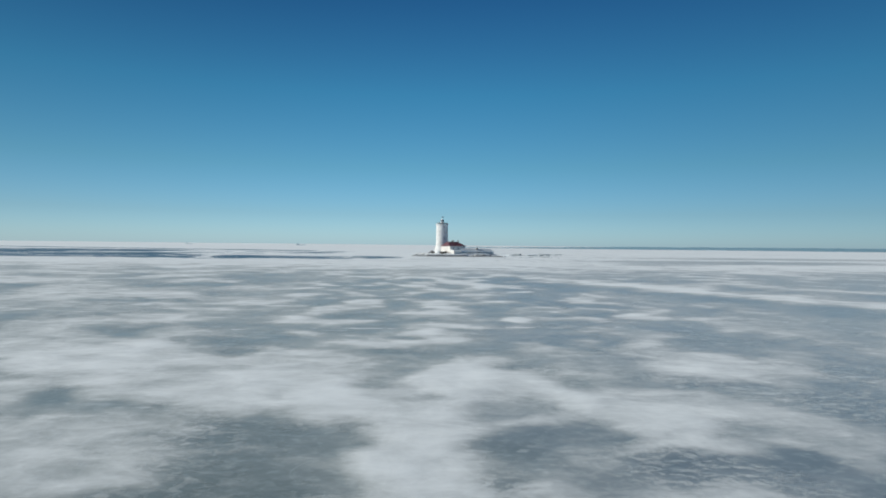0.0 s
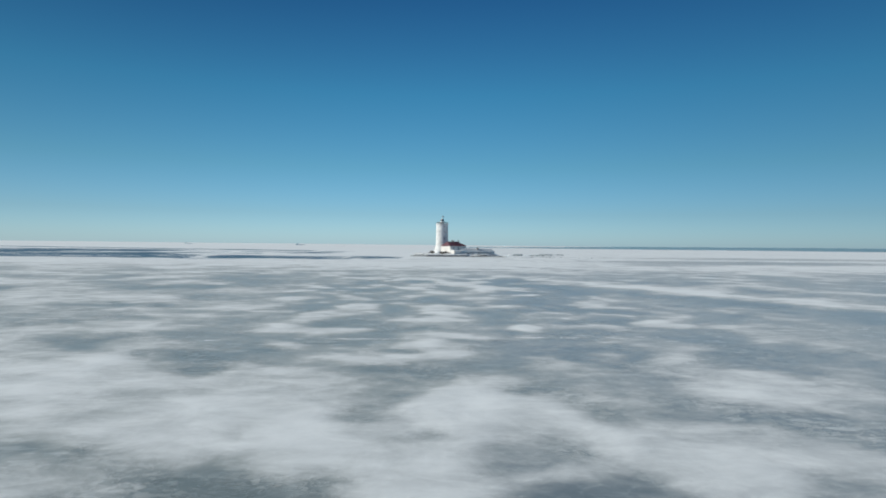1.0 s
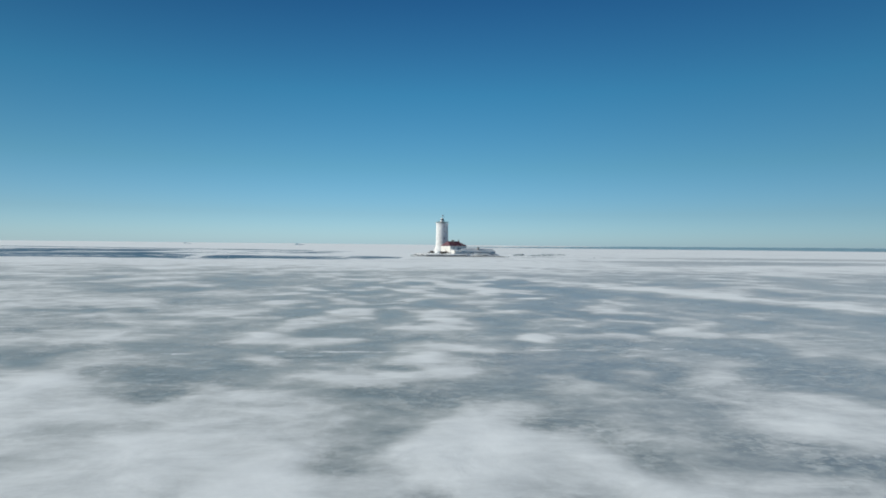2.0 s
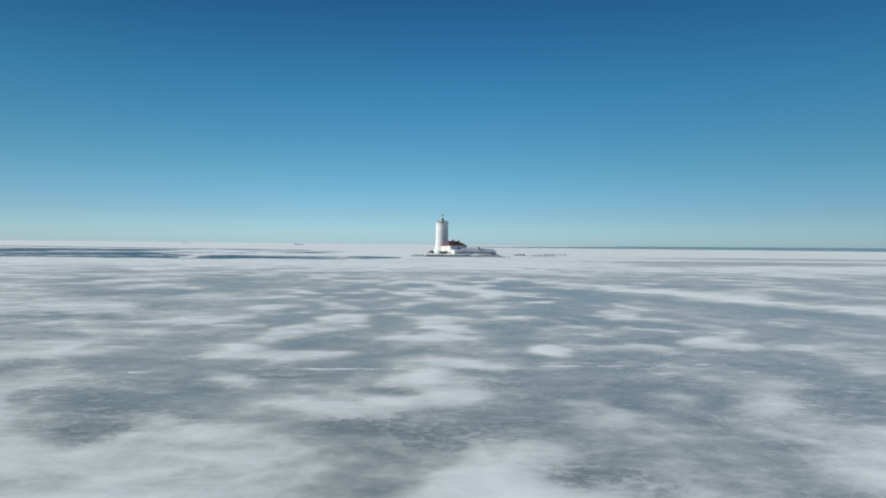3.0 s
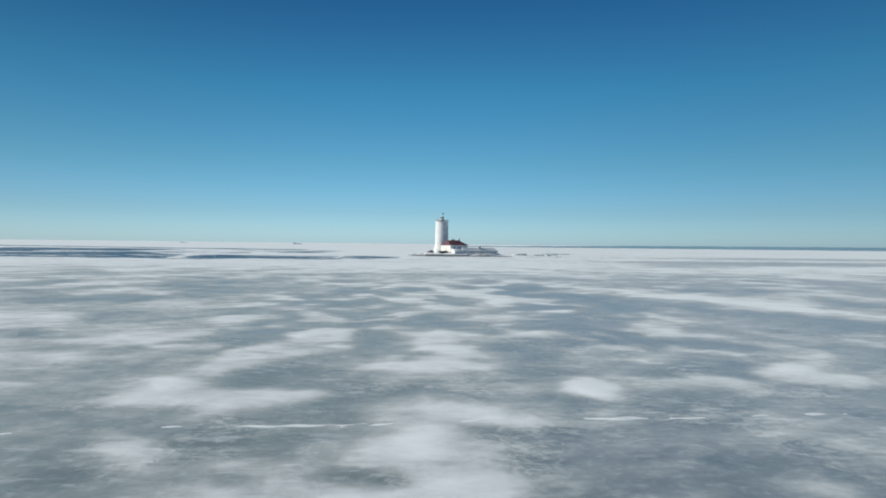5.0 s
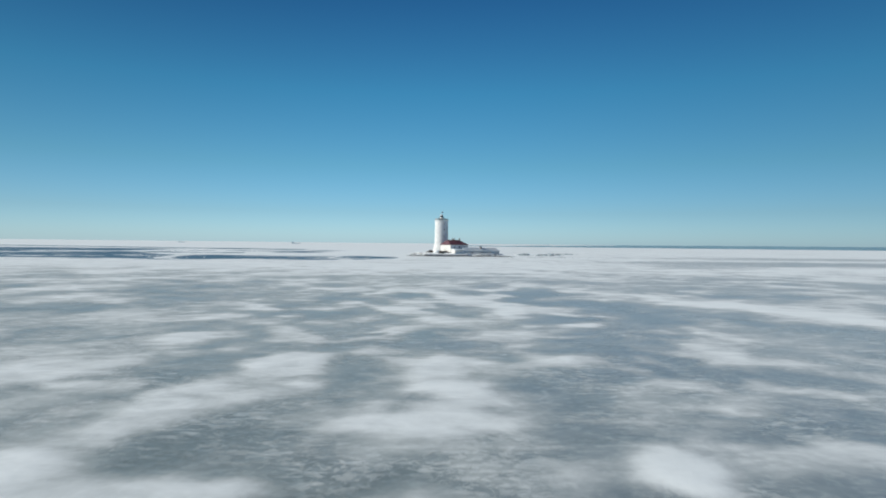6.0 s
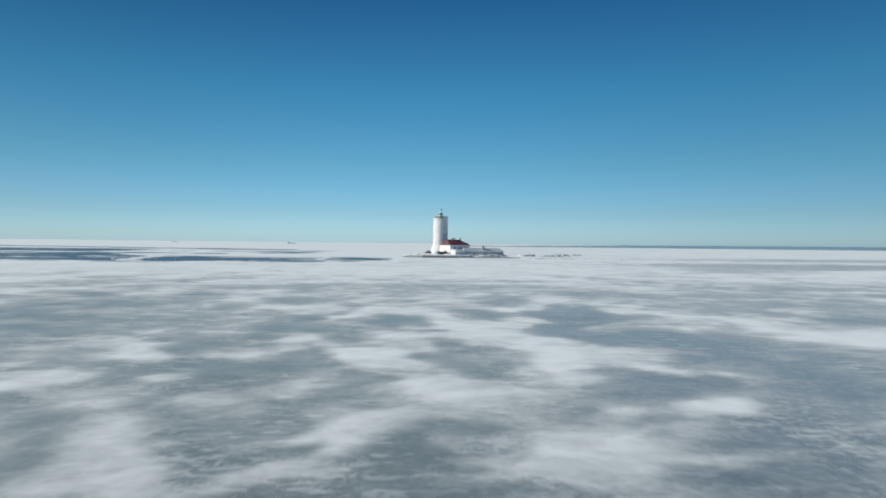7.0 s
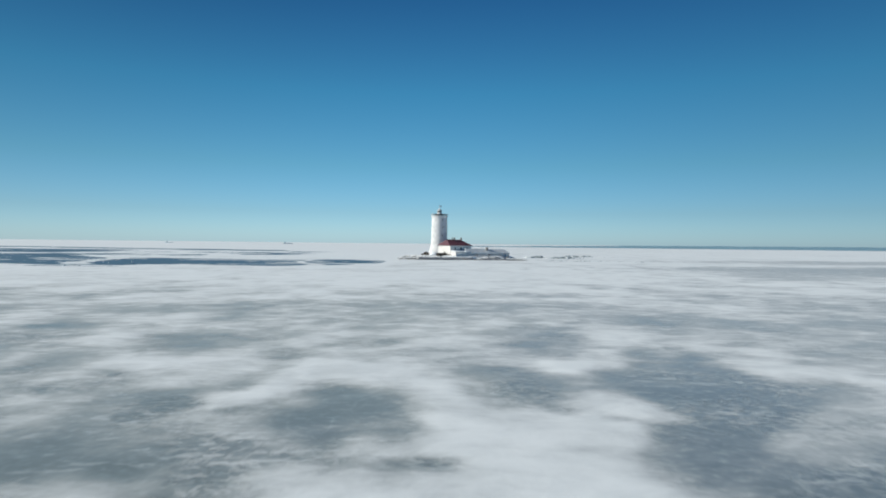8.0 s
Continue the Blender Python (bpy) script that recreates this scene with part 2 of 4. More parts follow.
def soft_noise(x, y, seed):
    ix, iy = np.floor(x), np.floor(y)
    fx, fy = x - ix, y - iy
    fx, fy = fx * fx * (3 - 2 * fx), fy * fy * (3 - 2 * fy)
    a = lattice(ix, iy, seed) * (1 - fx) + lattice(ix + 1, iy, seed) * fx
    b = lattice(ix, iy + 1, seed) * (1 - fx) + lattice(ix + 1, iy + 1, seed) * fx
    return a * (1 - fy) + b * fy


def layered(x, y, seed, octaves=4):
    total, size = 0.0, 1.0
    for k in range(octaves):
        total = total + size * (soft_noise(x * 2**k + 17.3 * k, y * 2**k - 9.1 * k, seed + k) - 0.5)
        size *= 0.55
    return total


def ramp(v, a, b):
    t = np.clip((v - a) / (b - a), 0, 1)
    return t * t * (3 - 2 * t)


def spread(fine_from, fine_to, step, growth, end):
    out, at = [], fine_to
    while at < end:
        step *= growth
        at += step
        out.append(at)
    return out


DRIFTS = []


def drift(x, y, long, short, turn, cover):
    """A patch of ice: its middle, half axes, the turn of the long one from east in degrees, and how deep the snow lies (0 bare, 1 deep)."""
    DRIFTS.append((x, y, long, short, radians(turn), cover))


# drifts and scoured patches along the flight, from the start towards the island
# 20 to 40 m ahead
drift(4.2, 20.8, 1.3, 0.7, 6, 0.60)
drift(0.1, 20.8, 2.2, 1.1, 2, 0.70)
drift(-13.6, 21.0, 3.2, 1.4, 11, 0.62)
drift(-7.5, 21.1, 2.7, 1.8, 165, 0.10)
drift(7.4, 21.2, 2.0, 0.9, 7, 0.35)
drift(14.0, 21.6, 2.1, 1.6, 160, 0.20)
drift(-4.8, 22.3, 2.3, 1.5, 112, 0.28)
drift(10.5, 22.4, 3.1, 2.0, 179, 0.10)
drift(-2.0, 22.9, 3.6, 1.7, 90, 0.90)
drift(-13.4, 23.5, 2.1, 1.6, 38, 0.58)
drift(17.9, 24.7, 1.9, 1.7, 80, 0.60)
drift(7.1, 24.9, 2.0, 1.2, 122, 0.25)
drift(3.8, 25.0, 1.9, 1.5, 108, 0.12)
drift(-7.4, 25.0, 4.3, 2.2, 131, 0.06)
drift(12.1, 25.8, 2.7, 1.3, 137, 0.72)
drift(-0.5, 26.3, 6.1, 3.0, 91, 0.92)
drift(13.5, 26.6, 1.8, 1.0, 36, 0.35)
drift(-18.1, 26.6, 2.3, 1.9, 54, 0.60)
drift(-13.9, 28.3, 3.0, 1.5, 173, 0.45)
drift(10.8, 29.3, 5.5, 3.1, 112, 0.88)
drift(16.4, 30.0, 5.1, 2.4, 138, 0.70)
drift(4.6, 30.9, 3.3, 1.6, 52, 0.15)
drift(-14.5, 32.7, 5.2, 1.4, 162, 0.82)
drift(-7.1, 33.0, 6.8, 2.0, 141, 0.90)
drift(-23.5, 33.6, 4.9, 1.1, 105, 0.52)
drift(7.0, 34.6, 3.7, 2.3, 124, 0.88)
drift(-16.7, 35.3, 13.0, 3.6, 157, 0.85)
drift(25.4, 35.6, 9.1, 2.2, 59, 0.06)
drift(2.5, 36.1, 9.1, 3.4, 104, 1.00)
drift(16.8, 36.1, 5.4, 2.5, 161, 0.12)
drift(-4.5, 36.4, 3.1, 2.6, 109, 0.15)
drift(-17.7, 38.3, 3.2, 1.9, 78, 0.50)
drift(-11.4, 38.6, 12.7, 4.3, 147, 0.90)
# 40 to 60 m ahead
drift(-13.9, 41.2, 2.6, 1.1, 30, 0.60)
drift(-27.0, 41.6, 6.5, 5.1, 161, 0.84)
drift(-23.8, 41.7, 11.4, 6.9, 159, 0.85)
drift(-1.3, 43.1, 5.3, 1.4, 77, 0.20)
drift(3.6, 43.1, 3.0, 1.7, 7, 0.65)
drift(9.2, 43.3, 2.4, 1.5, 82, 0.30)
drift(0.0, 43.3, 2.4, 1.2, 73, 0.30)
drift(-10.9, 43.4, 3.8, 1.4, 177, 0.65)
drift(-3.4, 43.5, 1.8, 1.6, 159, 0.30)
drift(12.3, 43.6, 3.5, 1.9, 133, 0.35)
drift(-4.7, 43.7, 2.1, 1.3, 178, 0.40)
drift(20.4, 43.9, 4.5, 4.2, 158, 0.80)
drift(-10.4, 44.3, 5.7, 2.1, 148, 0.90)
drift(21.7, 45.3, 4.0, 2.0, 163, 0.80)
drift(16.6, 46.4, 2.8, 1.3, 94, 0.55)
drift(8.7, 47.1, 2.1, 1.6, 137, 0.5)
drift(14.8, 47.3, 2.2, 1.1, 85, 0.30)
drift(-25.3, 47.5, 6.0, 4.7, 132, 0.85)
drift(1.7, 47.7, 2.5, 1.4, 4, 0.25)
drift(-8.3, 47.9, 1.4, 0.9, 169, 0.25)
drift(-34.5, 48.7, 8.0, 4.8, 101, 0.79)
drift(8.9, 49.0, 3.1, 1.9, 110, 0.5)
drift(-19.2, 49.5, 6.4, 2.9, 136, 0.13)
drift(-5.5, 49.6, 2.1, 1.7, 171, 0.80)
drift(8.1, 49.8, 1.6, 1.1, 131, 0.42)
drift(10.4, 49.8, 1.7, 0.6, 120, 0.15)
drift(-6.4, 50.3, 4.1, 1.2, 155, 0.78)
drift(-7.0, 50.6, 2.9, 0.6, 1, 0.65)
drift(6.4, 50.7, 1.6, 1.1, 40, 0.13)
drift(7.3, 50.7, 1.4, 0.7, 8, 0.50)
drift(-13.1, 50.8, 2.2, 1.1, 22, 0.30)
drift(15.3, 50.9, 1.8, 0.9, 28, 0.12)
drift(18.6, 51.2, 8.1, 1.4, 83, 0.75)
drift(12.6, 51.5, 2.9, 0.7, 103, 0.42)
drift(-10.0, 51.8, 1.8, 0.5, 179, 0.60)
drift(28.2, 51.8, 9.3, 5.5, 171, 0.19)
drift(0.8, 52.1, 2.3, 1.3, 3, 0.78)
drift(17.4, 52.4, 3.0, 1.0, 94, 0.60)
drift(-0.5, 52.7, 5.5, 3.4, 71, 0.92)
drift(-23.0, 52.8, 3.7, 2.8, 88, 0.25)
drift(13.6, 52.9, 2.5, 0.6, 101, 0.55)
drift(-3.5, 52.9, 2.2, 0.8, 0, 0.10)
drift(6.3, 53.0, 4.7, 3.9, 47, 0.21)
drift(1.7, 53.1, 4.1, 1.5, 3, 0.85)
drift(12.8, 53.4, 6.0, 3.7, 153, 0.17)
drift(27.0, 54.1, 7.6, 5.8, 51, 0.12)
drift(6.4, 54.1, 3.3, 1.7, 8, 0.13)
drift(-16.1, 54.2, 3.1, 2.2, 40, 0.18)
drift(10.3, 54.2, 2.6, 1.6, 174, 0.18)
drift(7.2, 54.3, 2.5, 1.8, 25, 0.15)
drift(-0.5, 54.6, 2.7, 1.9, 2, 0.82)
drift(-9.8, 54.6, 1.2, 0.7, 172, 0.60)
drift(17.8, 54.8, 2.1, 0.9, 92, 0.42)
drift(16.6, 55.1, 2.0, 1.4, 104, 0.22)
drift(-8.5, 55.1, 2.3, 1.0, 177, 0.30)
drift(7.3, 55.2, 5.8, 2.5, 6, 0.12)
drift(-1.6, 55.4, 3.1, 1.7, 68, 0.92)
drift(-13.3, 55.8, 1.6, 1.1, 158, 0.60)
drift(13.0, 55.9, 4.4, 1.8, 8, 0.13)
drift(-8.3, 56.3, 4.2, 3.7, 152, 0.23)
drift(21.8, 56.6, 2.5, 1.6, 167, 0.55)
drift(-13.8, 56.8, 1.3, 0.8, 153, 0.60)
drift(18.4, 57.5, 2.7, 1.2, 72, 0.45)
drift(-11.3, 58.2, 6.9, 1.7, 2, 0.20)
drift(3.5, 58.5, 2.9, 1.7, 6, 0.20)
drift(-20.5, 58.8, 6.6, 2.7, 177, 0.19)
drift(10.3, 59.0, 6.7, 1.5, 3, 0.10)
drift(19.3, 59.0, 1.6, 1.3, 158, 0.55)
# 60 to 80 m ahead
drift(-17.7, 60.4, 6.2, 1.8, 179, 0.15)
drift(-5.8, 60.9, 3.9, 2.3, 180, 0.20)
drift(0.6, 61.2, 3.3, 2.0, 5, 0.85)
drift(-41.3, 61.6, 5.0, 4.0, 57, 0.69)
drift(7.9, 61.9, 0.8, 0.6, 46, 0.85)
drift(26.8, 62.7, 5.6, 4.8, 176, 0.09)
drift(14.2, 63.7, 5.1, 2.5, 10, 0.14)
drift(41.9, 64.2, 8.4, 8.0, 175, 0.33)
drift(-11.8, 64.3, 5.2, 1.6, 1, 0.88)
drift(-9.3, 64.7, 2.3, 1.3, 178, 0.75)
drift(-4.5, 65.1, 3.2, 2.3, 177, 0.20)
drift(-14.7, 65.3, 6.0, 2.4, 151, 0.87)
drift(19.0, 66.0, 0.9, 0.5, 34, 0.60)
drift(-31.2, 66.3, 5.7, 3.1, 146, 0.71)
drift(-16.4, 66.7, 4.1, 1.4, 140, 0.87)
drift(9.1, 66.8, 2.5, 2.0, 103, 0.99)
drift(-26.7, 67.2, 3.1, 1.5, 167, 0.56)
drift(9.3, 67.4, 2.2, 1.6, 124, 1.00)
drift(17.7, 68.4, 1.7, 1.0, 22, 0.75)
drift(17.4, 68.9, 1.9, 1.2, 25, 0.87)
drift(-11.5, 69.0, 4.3, 2.0, 29, 0.13)
drift(-21.5, 69.1, 4.2, 2.4, 167, 0.26)
drift(25.3, 69.4, 2.2, 2.0, 7, 0.87)
drift(31.7, 69.7, 3.3, 2.6, 164, 0.66)
drift(24.5, 69.7, 3.1, 1.5, 174, 0.91)
drift(-7.7, 71.6, 4.1, 2.1, 103, 0.20)
drift(-0.7, 71.9, 5.2, 2.3, 3, 0.93)
drift(16.4, 72.1, 9.0, 2.8, 6, 0.10)
drift(23.8, 72.7, 2.4, 1.3, 27, 0.91)
drift(7.3, 72.7, 6.6, 2.6, 78, 0.16)
drift(-45.3, 73.0, 8.8, 5.2, 163, 0.50)
drift(24.2, 73.2, 2.0, 1.6, 74, 0.84)
drift(-31.1, 75.2, 5.9, 2.2, 177, 0.75)
drift(14.5, 75.2, 2.4, 1.0, 7, 0.63)
drift(-15.8, 75.3, 4.3, 0.9, 89, 0.80)
drift(32.6, 76.2, 8.6, 3.3, 46, 0.15)
drift(-12.7, 77.2, 8.0, 2.4, 73, 0.87)
drift(-5.2, 77.2, 2.8, 1.5, 180, 0.22)
drift(-0.4, 77.6, 3.2, 1.8, 89, 0.90)
drift(7.3, 78.2, 3.8, 2.8, 21, 0.12)
drift(21.7, 78.3, 2.7, 1.3, 151, 0.73)
drift(21.9, 78.6, 2.6, 1.2, 154, 0.82)
drift(-20.7, 78.8, 3.2, 1.6, 171, 0.70)
drift(-0.1, 79.5, 8.1, 2.4, 89, 0.91)
drift(-4.9, 79.7, 2.4, 1.1, 178, 0.22)
drift(-0.1, 79.9, 1.8, 1.1, 3, 0.77)
# 80 to 100 m ahead
drift(-11.8, 80.1, 2.5, 0.9, 23, 0.55)
drift(15.1, 80.3, 1.9, 1.2, 120, 0.82)
drift(14.6, 80.3, 2.4, 1.6, 24, 0.71)
drift(-13.8, 80.4, 6.5, 1.6, 76, 0.87)
drift(4.4, 81.6, 1.8, 1.3, 16, 0.30)
drift(4.3, 82.5, 4.5, 1.3, 3, 0.50)
drift(-27.8, 82.5, 4.7, 2.6, 160, 0.85)
drift(8.8, 82.9, 3.2, 2.2, 175, 0.12)
drift(-6.6, 83.2, 2.9, 1.8, 112, 0.13)
drift(20.0, 83.3, 7.5, 3.9, 158, 0.10)
drift(0.2, 83.4, 2.3, 2.2, 45, 0.82)
drift(-17.4, 83.8, 3.2, 1.7, 161, 0.28)
drift(-25.9, 84.1, 5.3, 3.1, 170, 0.78)
drift(-17.3, 84.1, 7.3, 2.3, 101, 0.12)
drift(12.7, 84.4, 3.1, 0.6, 113, 0.50)
drift(16.1, 84.4, 2.7, 1.9, 82, 0.10)
drift(-11.8, 84.5, 3.8, 1.5, 79, 0.77)
drift(-6.4, 84.6, 4.9, 2.3, 100, 0.15)
drift(-0.0, 84.9, 5.0, 2.4, 88, 0.92)
drift(3.5, 84.9, 2.5, 0.6, 39, 0.65)
drift(-12.4, 86.8, 3.6, 2.9, 44, 0.96)
drift(15.7, 86.9, 2.9, 0.5, 98, 0.61)
drift(7.9, 87.2, 3.6, 1.1, 20, 0.72)
drift(7.3, 87.8, 5.9, 1.6, 23, 0.78)
drift(21.4, 88.6, 4.1, 0.7, 64, 0.72)
drift(32.4, 88.8, 3.1, 1.5, 122, 0.61)
drift(22.2, 89.4, 4.2, 1.6, 79, 0.82)
drift(13.9, 89.7, 4.4, 2.0, 165, 0.10)
drift(3.2, 89.8, 3.5, 1.6, 4, 0.17)
drift(-2.7, 89.8, 2.4, 1.0, 1, 0.20)
drift(-4.9, 90.2, 2.7, 0.9, 1, 0.82)
drift(-16.8, 90.5, 1.7, 0.9, 171, 0.60)
drift(-31.4, 90.5, 6.8, 3.4, 175, 0.49)
drift(-12.5, 90.6, 5.8, 1.2, 1, 0.15)
drift(30.8, 91.3, 6.5, 4.2, 180, 0.20)
drift(8.7, 91.8, 2.9, 1.9, 19, 0.12)
drift(-24.3, 92.2, 2.5, 1.3, 153, 0.55)
drift(22.0, 92.6, 4.7, 2.2, 63, 0.78)
drift(-8.9, 92.7, 3.0, 1.4, 179, 0.20)
drift(-18.0, 93.5, 5.3, 2.0, 178, 0.14)
drift(21.1, 93.8, 2.4, 0.8, 104, 0.78)
drift(-1.2, 94.1, 4.0, 2.9, 3, 0.15)
drift(-44.5, 94.1, 9.4, 5.3, 147, 0.82)
drift(-18.2, 94.2, 6.8, 3.1, 40, 0.35)
drift(6.7, 94.4, 1.2, 0.9, 55, 0.62)
drift(22.7, 94.8, 2.1, 1.2, 22, 0.71)
drift(-7.7, 96.2, 1.8, 0.6, 42, 0.50)
drift(-23.9, 96.4, 2.8, 2.0, 65, 0.87)
drift(12.7, 96.7, 5.8, 3.8, 50, 0.10)
drift(13.3, 97.1, 3.2, 1.7, 177, 0.10)
drift(-6.1, 97.3, 1.6, 0.8, 46, 0.60)
drift(-2.0, 97.9, 2.1, 2.0, 115, 0.10)
drift(-61.4, 98.9, 15.8, 10.1, 151, 0.77)
drift(-6.1, 99.0, 5.5, 1.0, 57, 0.78)
drift(20.4, 99.2, 6.8, 3.2, 52, 0.10)
drift(27.5, 99.3, 2.8, 1.0, 88, 0.77)
drift(-13.6, 99.4, 5.9, 1.3, 124, 0.78)
drift(12.9, 99.5, 2.0, 0.3, 166, 0.50)
drift(5.9, 99.5, 4.8, 2.1, 32, 0.82)
drift(-29.7, 99.9, 4.3, 1.7, 174, 0.34)
drift(6.3, 100.0, 2.9, 1.6, 168, 0.78)
# 100 to 120 m ahead
drift(-14.4, 100.2, 3.2, 1.2, 128, 0.60)
drift(-18.6, 100.4, 4.4, 1.5, 116, 0.27)
drift(35.9, 100.4, 11.7, 8.0, 123, 0.40)
drift(13.0, 100.6, 2.6, 1.2, 169, 0.12)
drift(-18.9, 101.0, 5.3, 1.3, 128, 0.18)
drift(-5.9, 101.9, 3.1, 0.8, 34, 0.74)
drift(-10.6, 102.0, 3.4, 1.5, 124, 0.22)
drift(1.3, 102.1, 1.7, 0.9, 4, 0.30)
drift(27.5, 102.5, 3.0, 0.7, 94, 0.63)
drift(10.2, 104.7, 1.9, 0.8, 7, 0.68)
drift(-49.6, 105.8, 14.9, 4.9, 2, 0.53)
drift(-19.2, 106.3, 3.0, 1.4, 130, 0.66)
drift(15.2, 106.4, 2.4, 1.3, 44, 0.82)
drift(14.9, 106.4, 2.4, 1.7, 37, 0.82)
drift(-13.3, 107.5, 1.7, 0.9, 51, 0.66)
drift(11.0, 108.6, 3.6, 1.4, 172, 0.14)
drift(22.2, 109.0, 7.4, 4.0, 59, 0.05)
drift(-8.3, 109.2, 2.4, 0.9, 62, 0.66)
drift(4.8, 109.4, 3.3, 1.3, 161, 0.72)
drift(-0.9, 109.5, 3.8, 2.1, 125, 0.87)
drift(-6.8, 110.4, 3.6, 2.1, 60, 0.15)
drift(10.3, 110.7, 2.8, 1.9, 24, 0.20)
drift(-25.7, 111.1, 3.2, 2.4, 63, 0.87)
drift(15.5, 111.2, 4.1, 3.0, 165, 0.10)
drift(-18.2, 111.4, 1.5, 1.0, 146, 0.72)
drift(-37.9, 111.5, 5.8, 3.9, 72, 0.79)
drift(-11.9, 113.5, 4.0, 2.7, 169, 0.20)
drift(-1.2, 113.6, 1.8, 1.0, 35, 0.50)
drift(-2.1, 113.9, 2.4, 1.2, 2, 0.50)
drift(-11.9, 114.4, 1.2, 0.6, 23, 0.45)
drift(12.9, 114.6, 2.8, 1.5, 162, 0.10)
drift(11.2, 114.9, 2.6, 1.3, 16, 0.20)
drift(-12.4, 115.0, 2.8, 1.5, 168, 0.14)
drift(-22.2, 115.2, 5.7, 1.9, 179, 0.22)
drift(-5.6, 115.7, 1.6, 0.9, 177, 0.77)
drift(-17.4, 116.2, 2.6, 1.4, 154, 0.15)
drift(4.2, 116.6, 2.4, 1.4, 98, 0.13)
drift(1.6, 116.6, 3.5, 1.8, 101, 0.14)
drift(25.1, 116.8, 3.9, 3.2, 41, 0.13)
drift(4.0, 116.9, 6.9, 1.0, 95, 0.25)
drift(29.3, 117.0, 3.4, 2.1, 98, 0.52)
drift(-30.3, 117.0, 6.7, 3.8, 170, 0.37)
drift(8.1, 117.3, 4.0, 1.4, 95, 0.92)
drift(-10.0, 117.6, 2.8, 1.5, 120, 0.20)
drift(-0.1, 117.8, 3.7, 1.7, 118, 0.13)
drift(8.8, 118.1, 9.2, 1.7, 85, 0.97)
drift(-12.5, 118.3, 4.0, 1.4, 56, 0.15)
drift(18.8, 118.5, 4.5, 2.9, 155, 0.14)
drift(-5.2, 118.6, 3.7, 1.9, 148, 0.82)
drift(18.6, 119.0, 2.2, 1.1, 75, 0.13)
drift(-5.3, 119.1, 3.7, 2.2, 139, 0.87)
drift(-17.4, 119.7, 2.4, 1.5, 171, 0.82)
drift(15.9, 119.7, 3.0, 0.9, 89, 0.72)
drift(-17.0, 119.8, 1.2, 0.9, 32, 0.60)
# 120 to 140 m ahead
drift(12.9, 120.4, 5.1, 1.9, 115, 0.86)
drift(-20.2, 120.6, 2.6, 1.4, 155, 0.20)
drift(7.8, 122.1, 8.0, 1.7, 97, 0.96)
drift(-21.2, 122.5, 3.4, 1.2, 176, 0.20)
drift(15.4, 122.7, 3.2, 1.6, 126, 0.80)
drift(-7.1, 122.9, 1.6, 1.0, 176, 0.40)
drift(1.0, 123.1, 4.2, 1.7, 112, 0.20)
drift(21.4, 123.7, 2.7, 2.0, 87, 0.08)
drift(-19.6, 125.9, 6.2, 2.6, 175, 0.12)
drift(22.3, 126.3, 4.1, 3.3, 101, 0.08)
drift(-12.6, 126.4, 2.6, 1.2, 75, 0.87)
drift(-9.3, 126.5, 2.1, 1.6, 129, 0.30)
drift(13.9, 127.0, 4.2, 1.7, 134, 0.10)
drift(7.8, 127.5, 9.8, 2.9, 107, 0.94)
drift(-3.8, 129.6, 3.9, 2.5, 0, 0.87)
drift(15.1, 129.9, 3.9, 3.2, 164, 0.12)
drift(12.3, 130.5, 2.5, 1.0, 8, 0.15)
drift(-3.8, 130.7, 3.1, 1.1, 180, 0.70)
drift(-10.5, 130.8, 2.8, 1.0, 177, 0.08)
drift(-28.2, 131.1, 2.5, 0.8, 91, 0.63)
drift(3.9, 131.2, 8.6, 3.1, 112, 0.94)
drift(4.3, 131.2, 3.8, 1.6, 4, 0.88)
drift(9.1, 131.7, 2.8, 1.3, 85, 0.10)
drift(-7.0, 131.7, 2.0, 1.0, 63, 0.60)
drift(-14.4, 132.0, 3.9, 1.9, 169, 0.12)
drift(-1.5, 132.3, 1.5, 0.5, 1, 0.20)
drift(10.7, 132.4, 2.4, 1.7, 119, 0.10)
drift(-9.2, 132.7, 3.3, 1.9, 177, 0.25)
drift(4.3, 132.9, 7.0, 2.9, 107, 0.96)
drift(-23.7, 133.0, 2.8, 0.8, 62, 0.53)
drift(-16.2, 133.5, 2.4, 2.2, 121, 0.06)
drift(-11.2, 133.9, 3.5, 2.3, 159, 0.10)
drift(2.6, 134.9, 3.5, 2.5, 10, 0.92)
drift(7.4, 135.0, 2.3, 1.5, 55, 0.85)
drift(16.9, 135.2, 3.6, 1.8, 37, 0.70)
drift(10.8, 135.8, 2.4, 2.1, 88, 0.12)
drift(17.3, 136.2, 3.3, 1.7, 36, 0.60)
drift(6.3, 136.7, 3.2, 1.6, 7, 0.92)
drift(7.7, 137.3, 2.1, 1.2, 12, 0.97)
drift(-6.6, 137.9, 2.9, 1.7, 108, 0.08)
drift(-16.6, 137.9, 6.3, 3.7, 87, 0.06)
drift(0.5, 138.1, 3.7, 1.4, 87, 0.90)
drift(-4.5, 138.9, 4.3, 3.6, 167, 0.06)
drift(20.9, 139.2, 2.3, 1.1, 25, 0.66)
# 140 to 160 m ahead
drift(9.4, 140.6, 2.9, 2.8, 34, 0.94)
drift(5.9, 144.0, 4.1, 3.3, 37, 0.13)
drift(-10.7, 144.3, 5.6, 1.8, 77, 0.92)
drift(-25.0, 144.4, 3.6, 2.3, 73, 0.45)
drift(24.7, 144.6, 2.8, 0.8, 6, 0.21)
drift(-1.1, 145.2, 4.6, 1.3, 110, 0.92)
drift(15.3, 147.2, 5.4, 4.1, 63, 0.12)
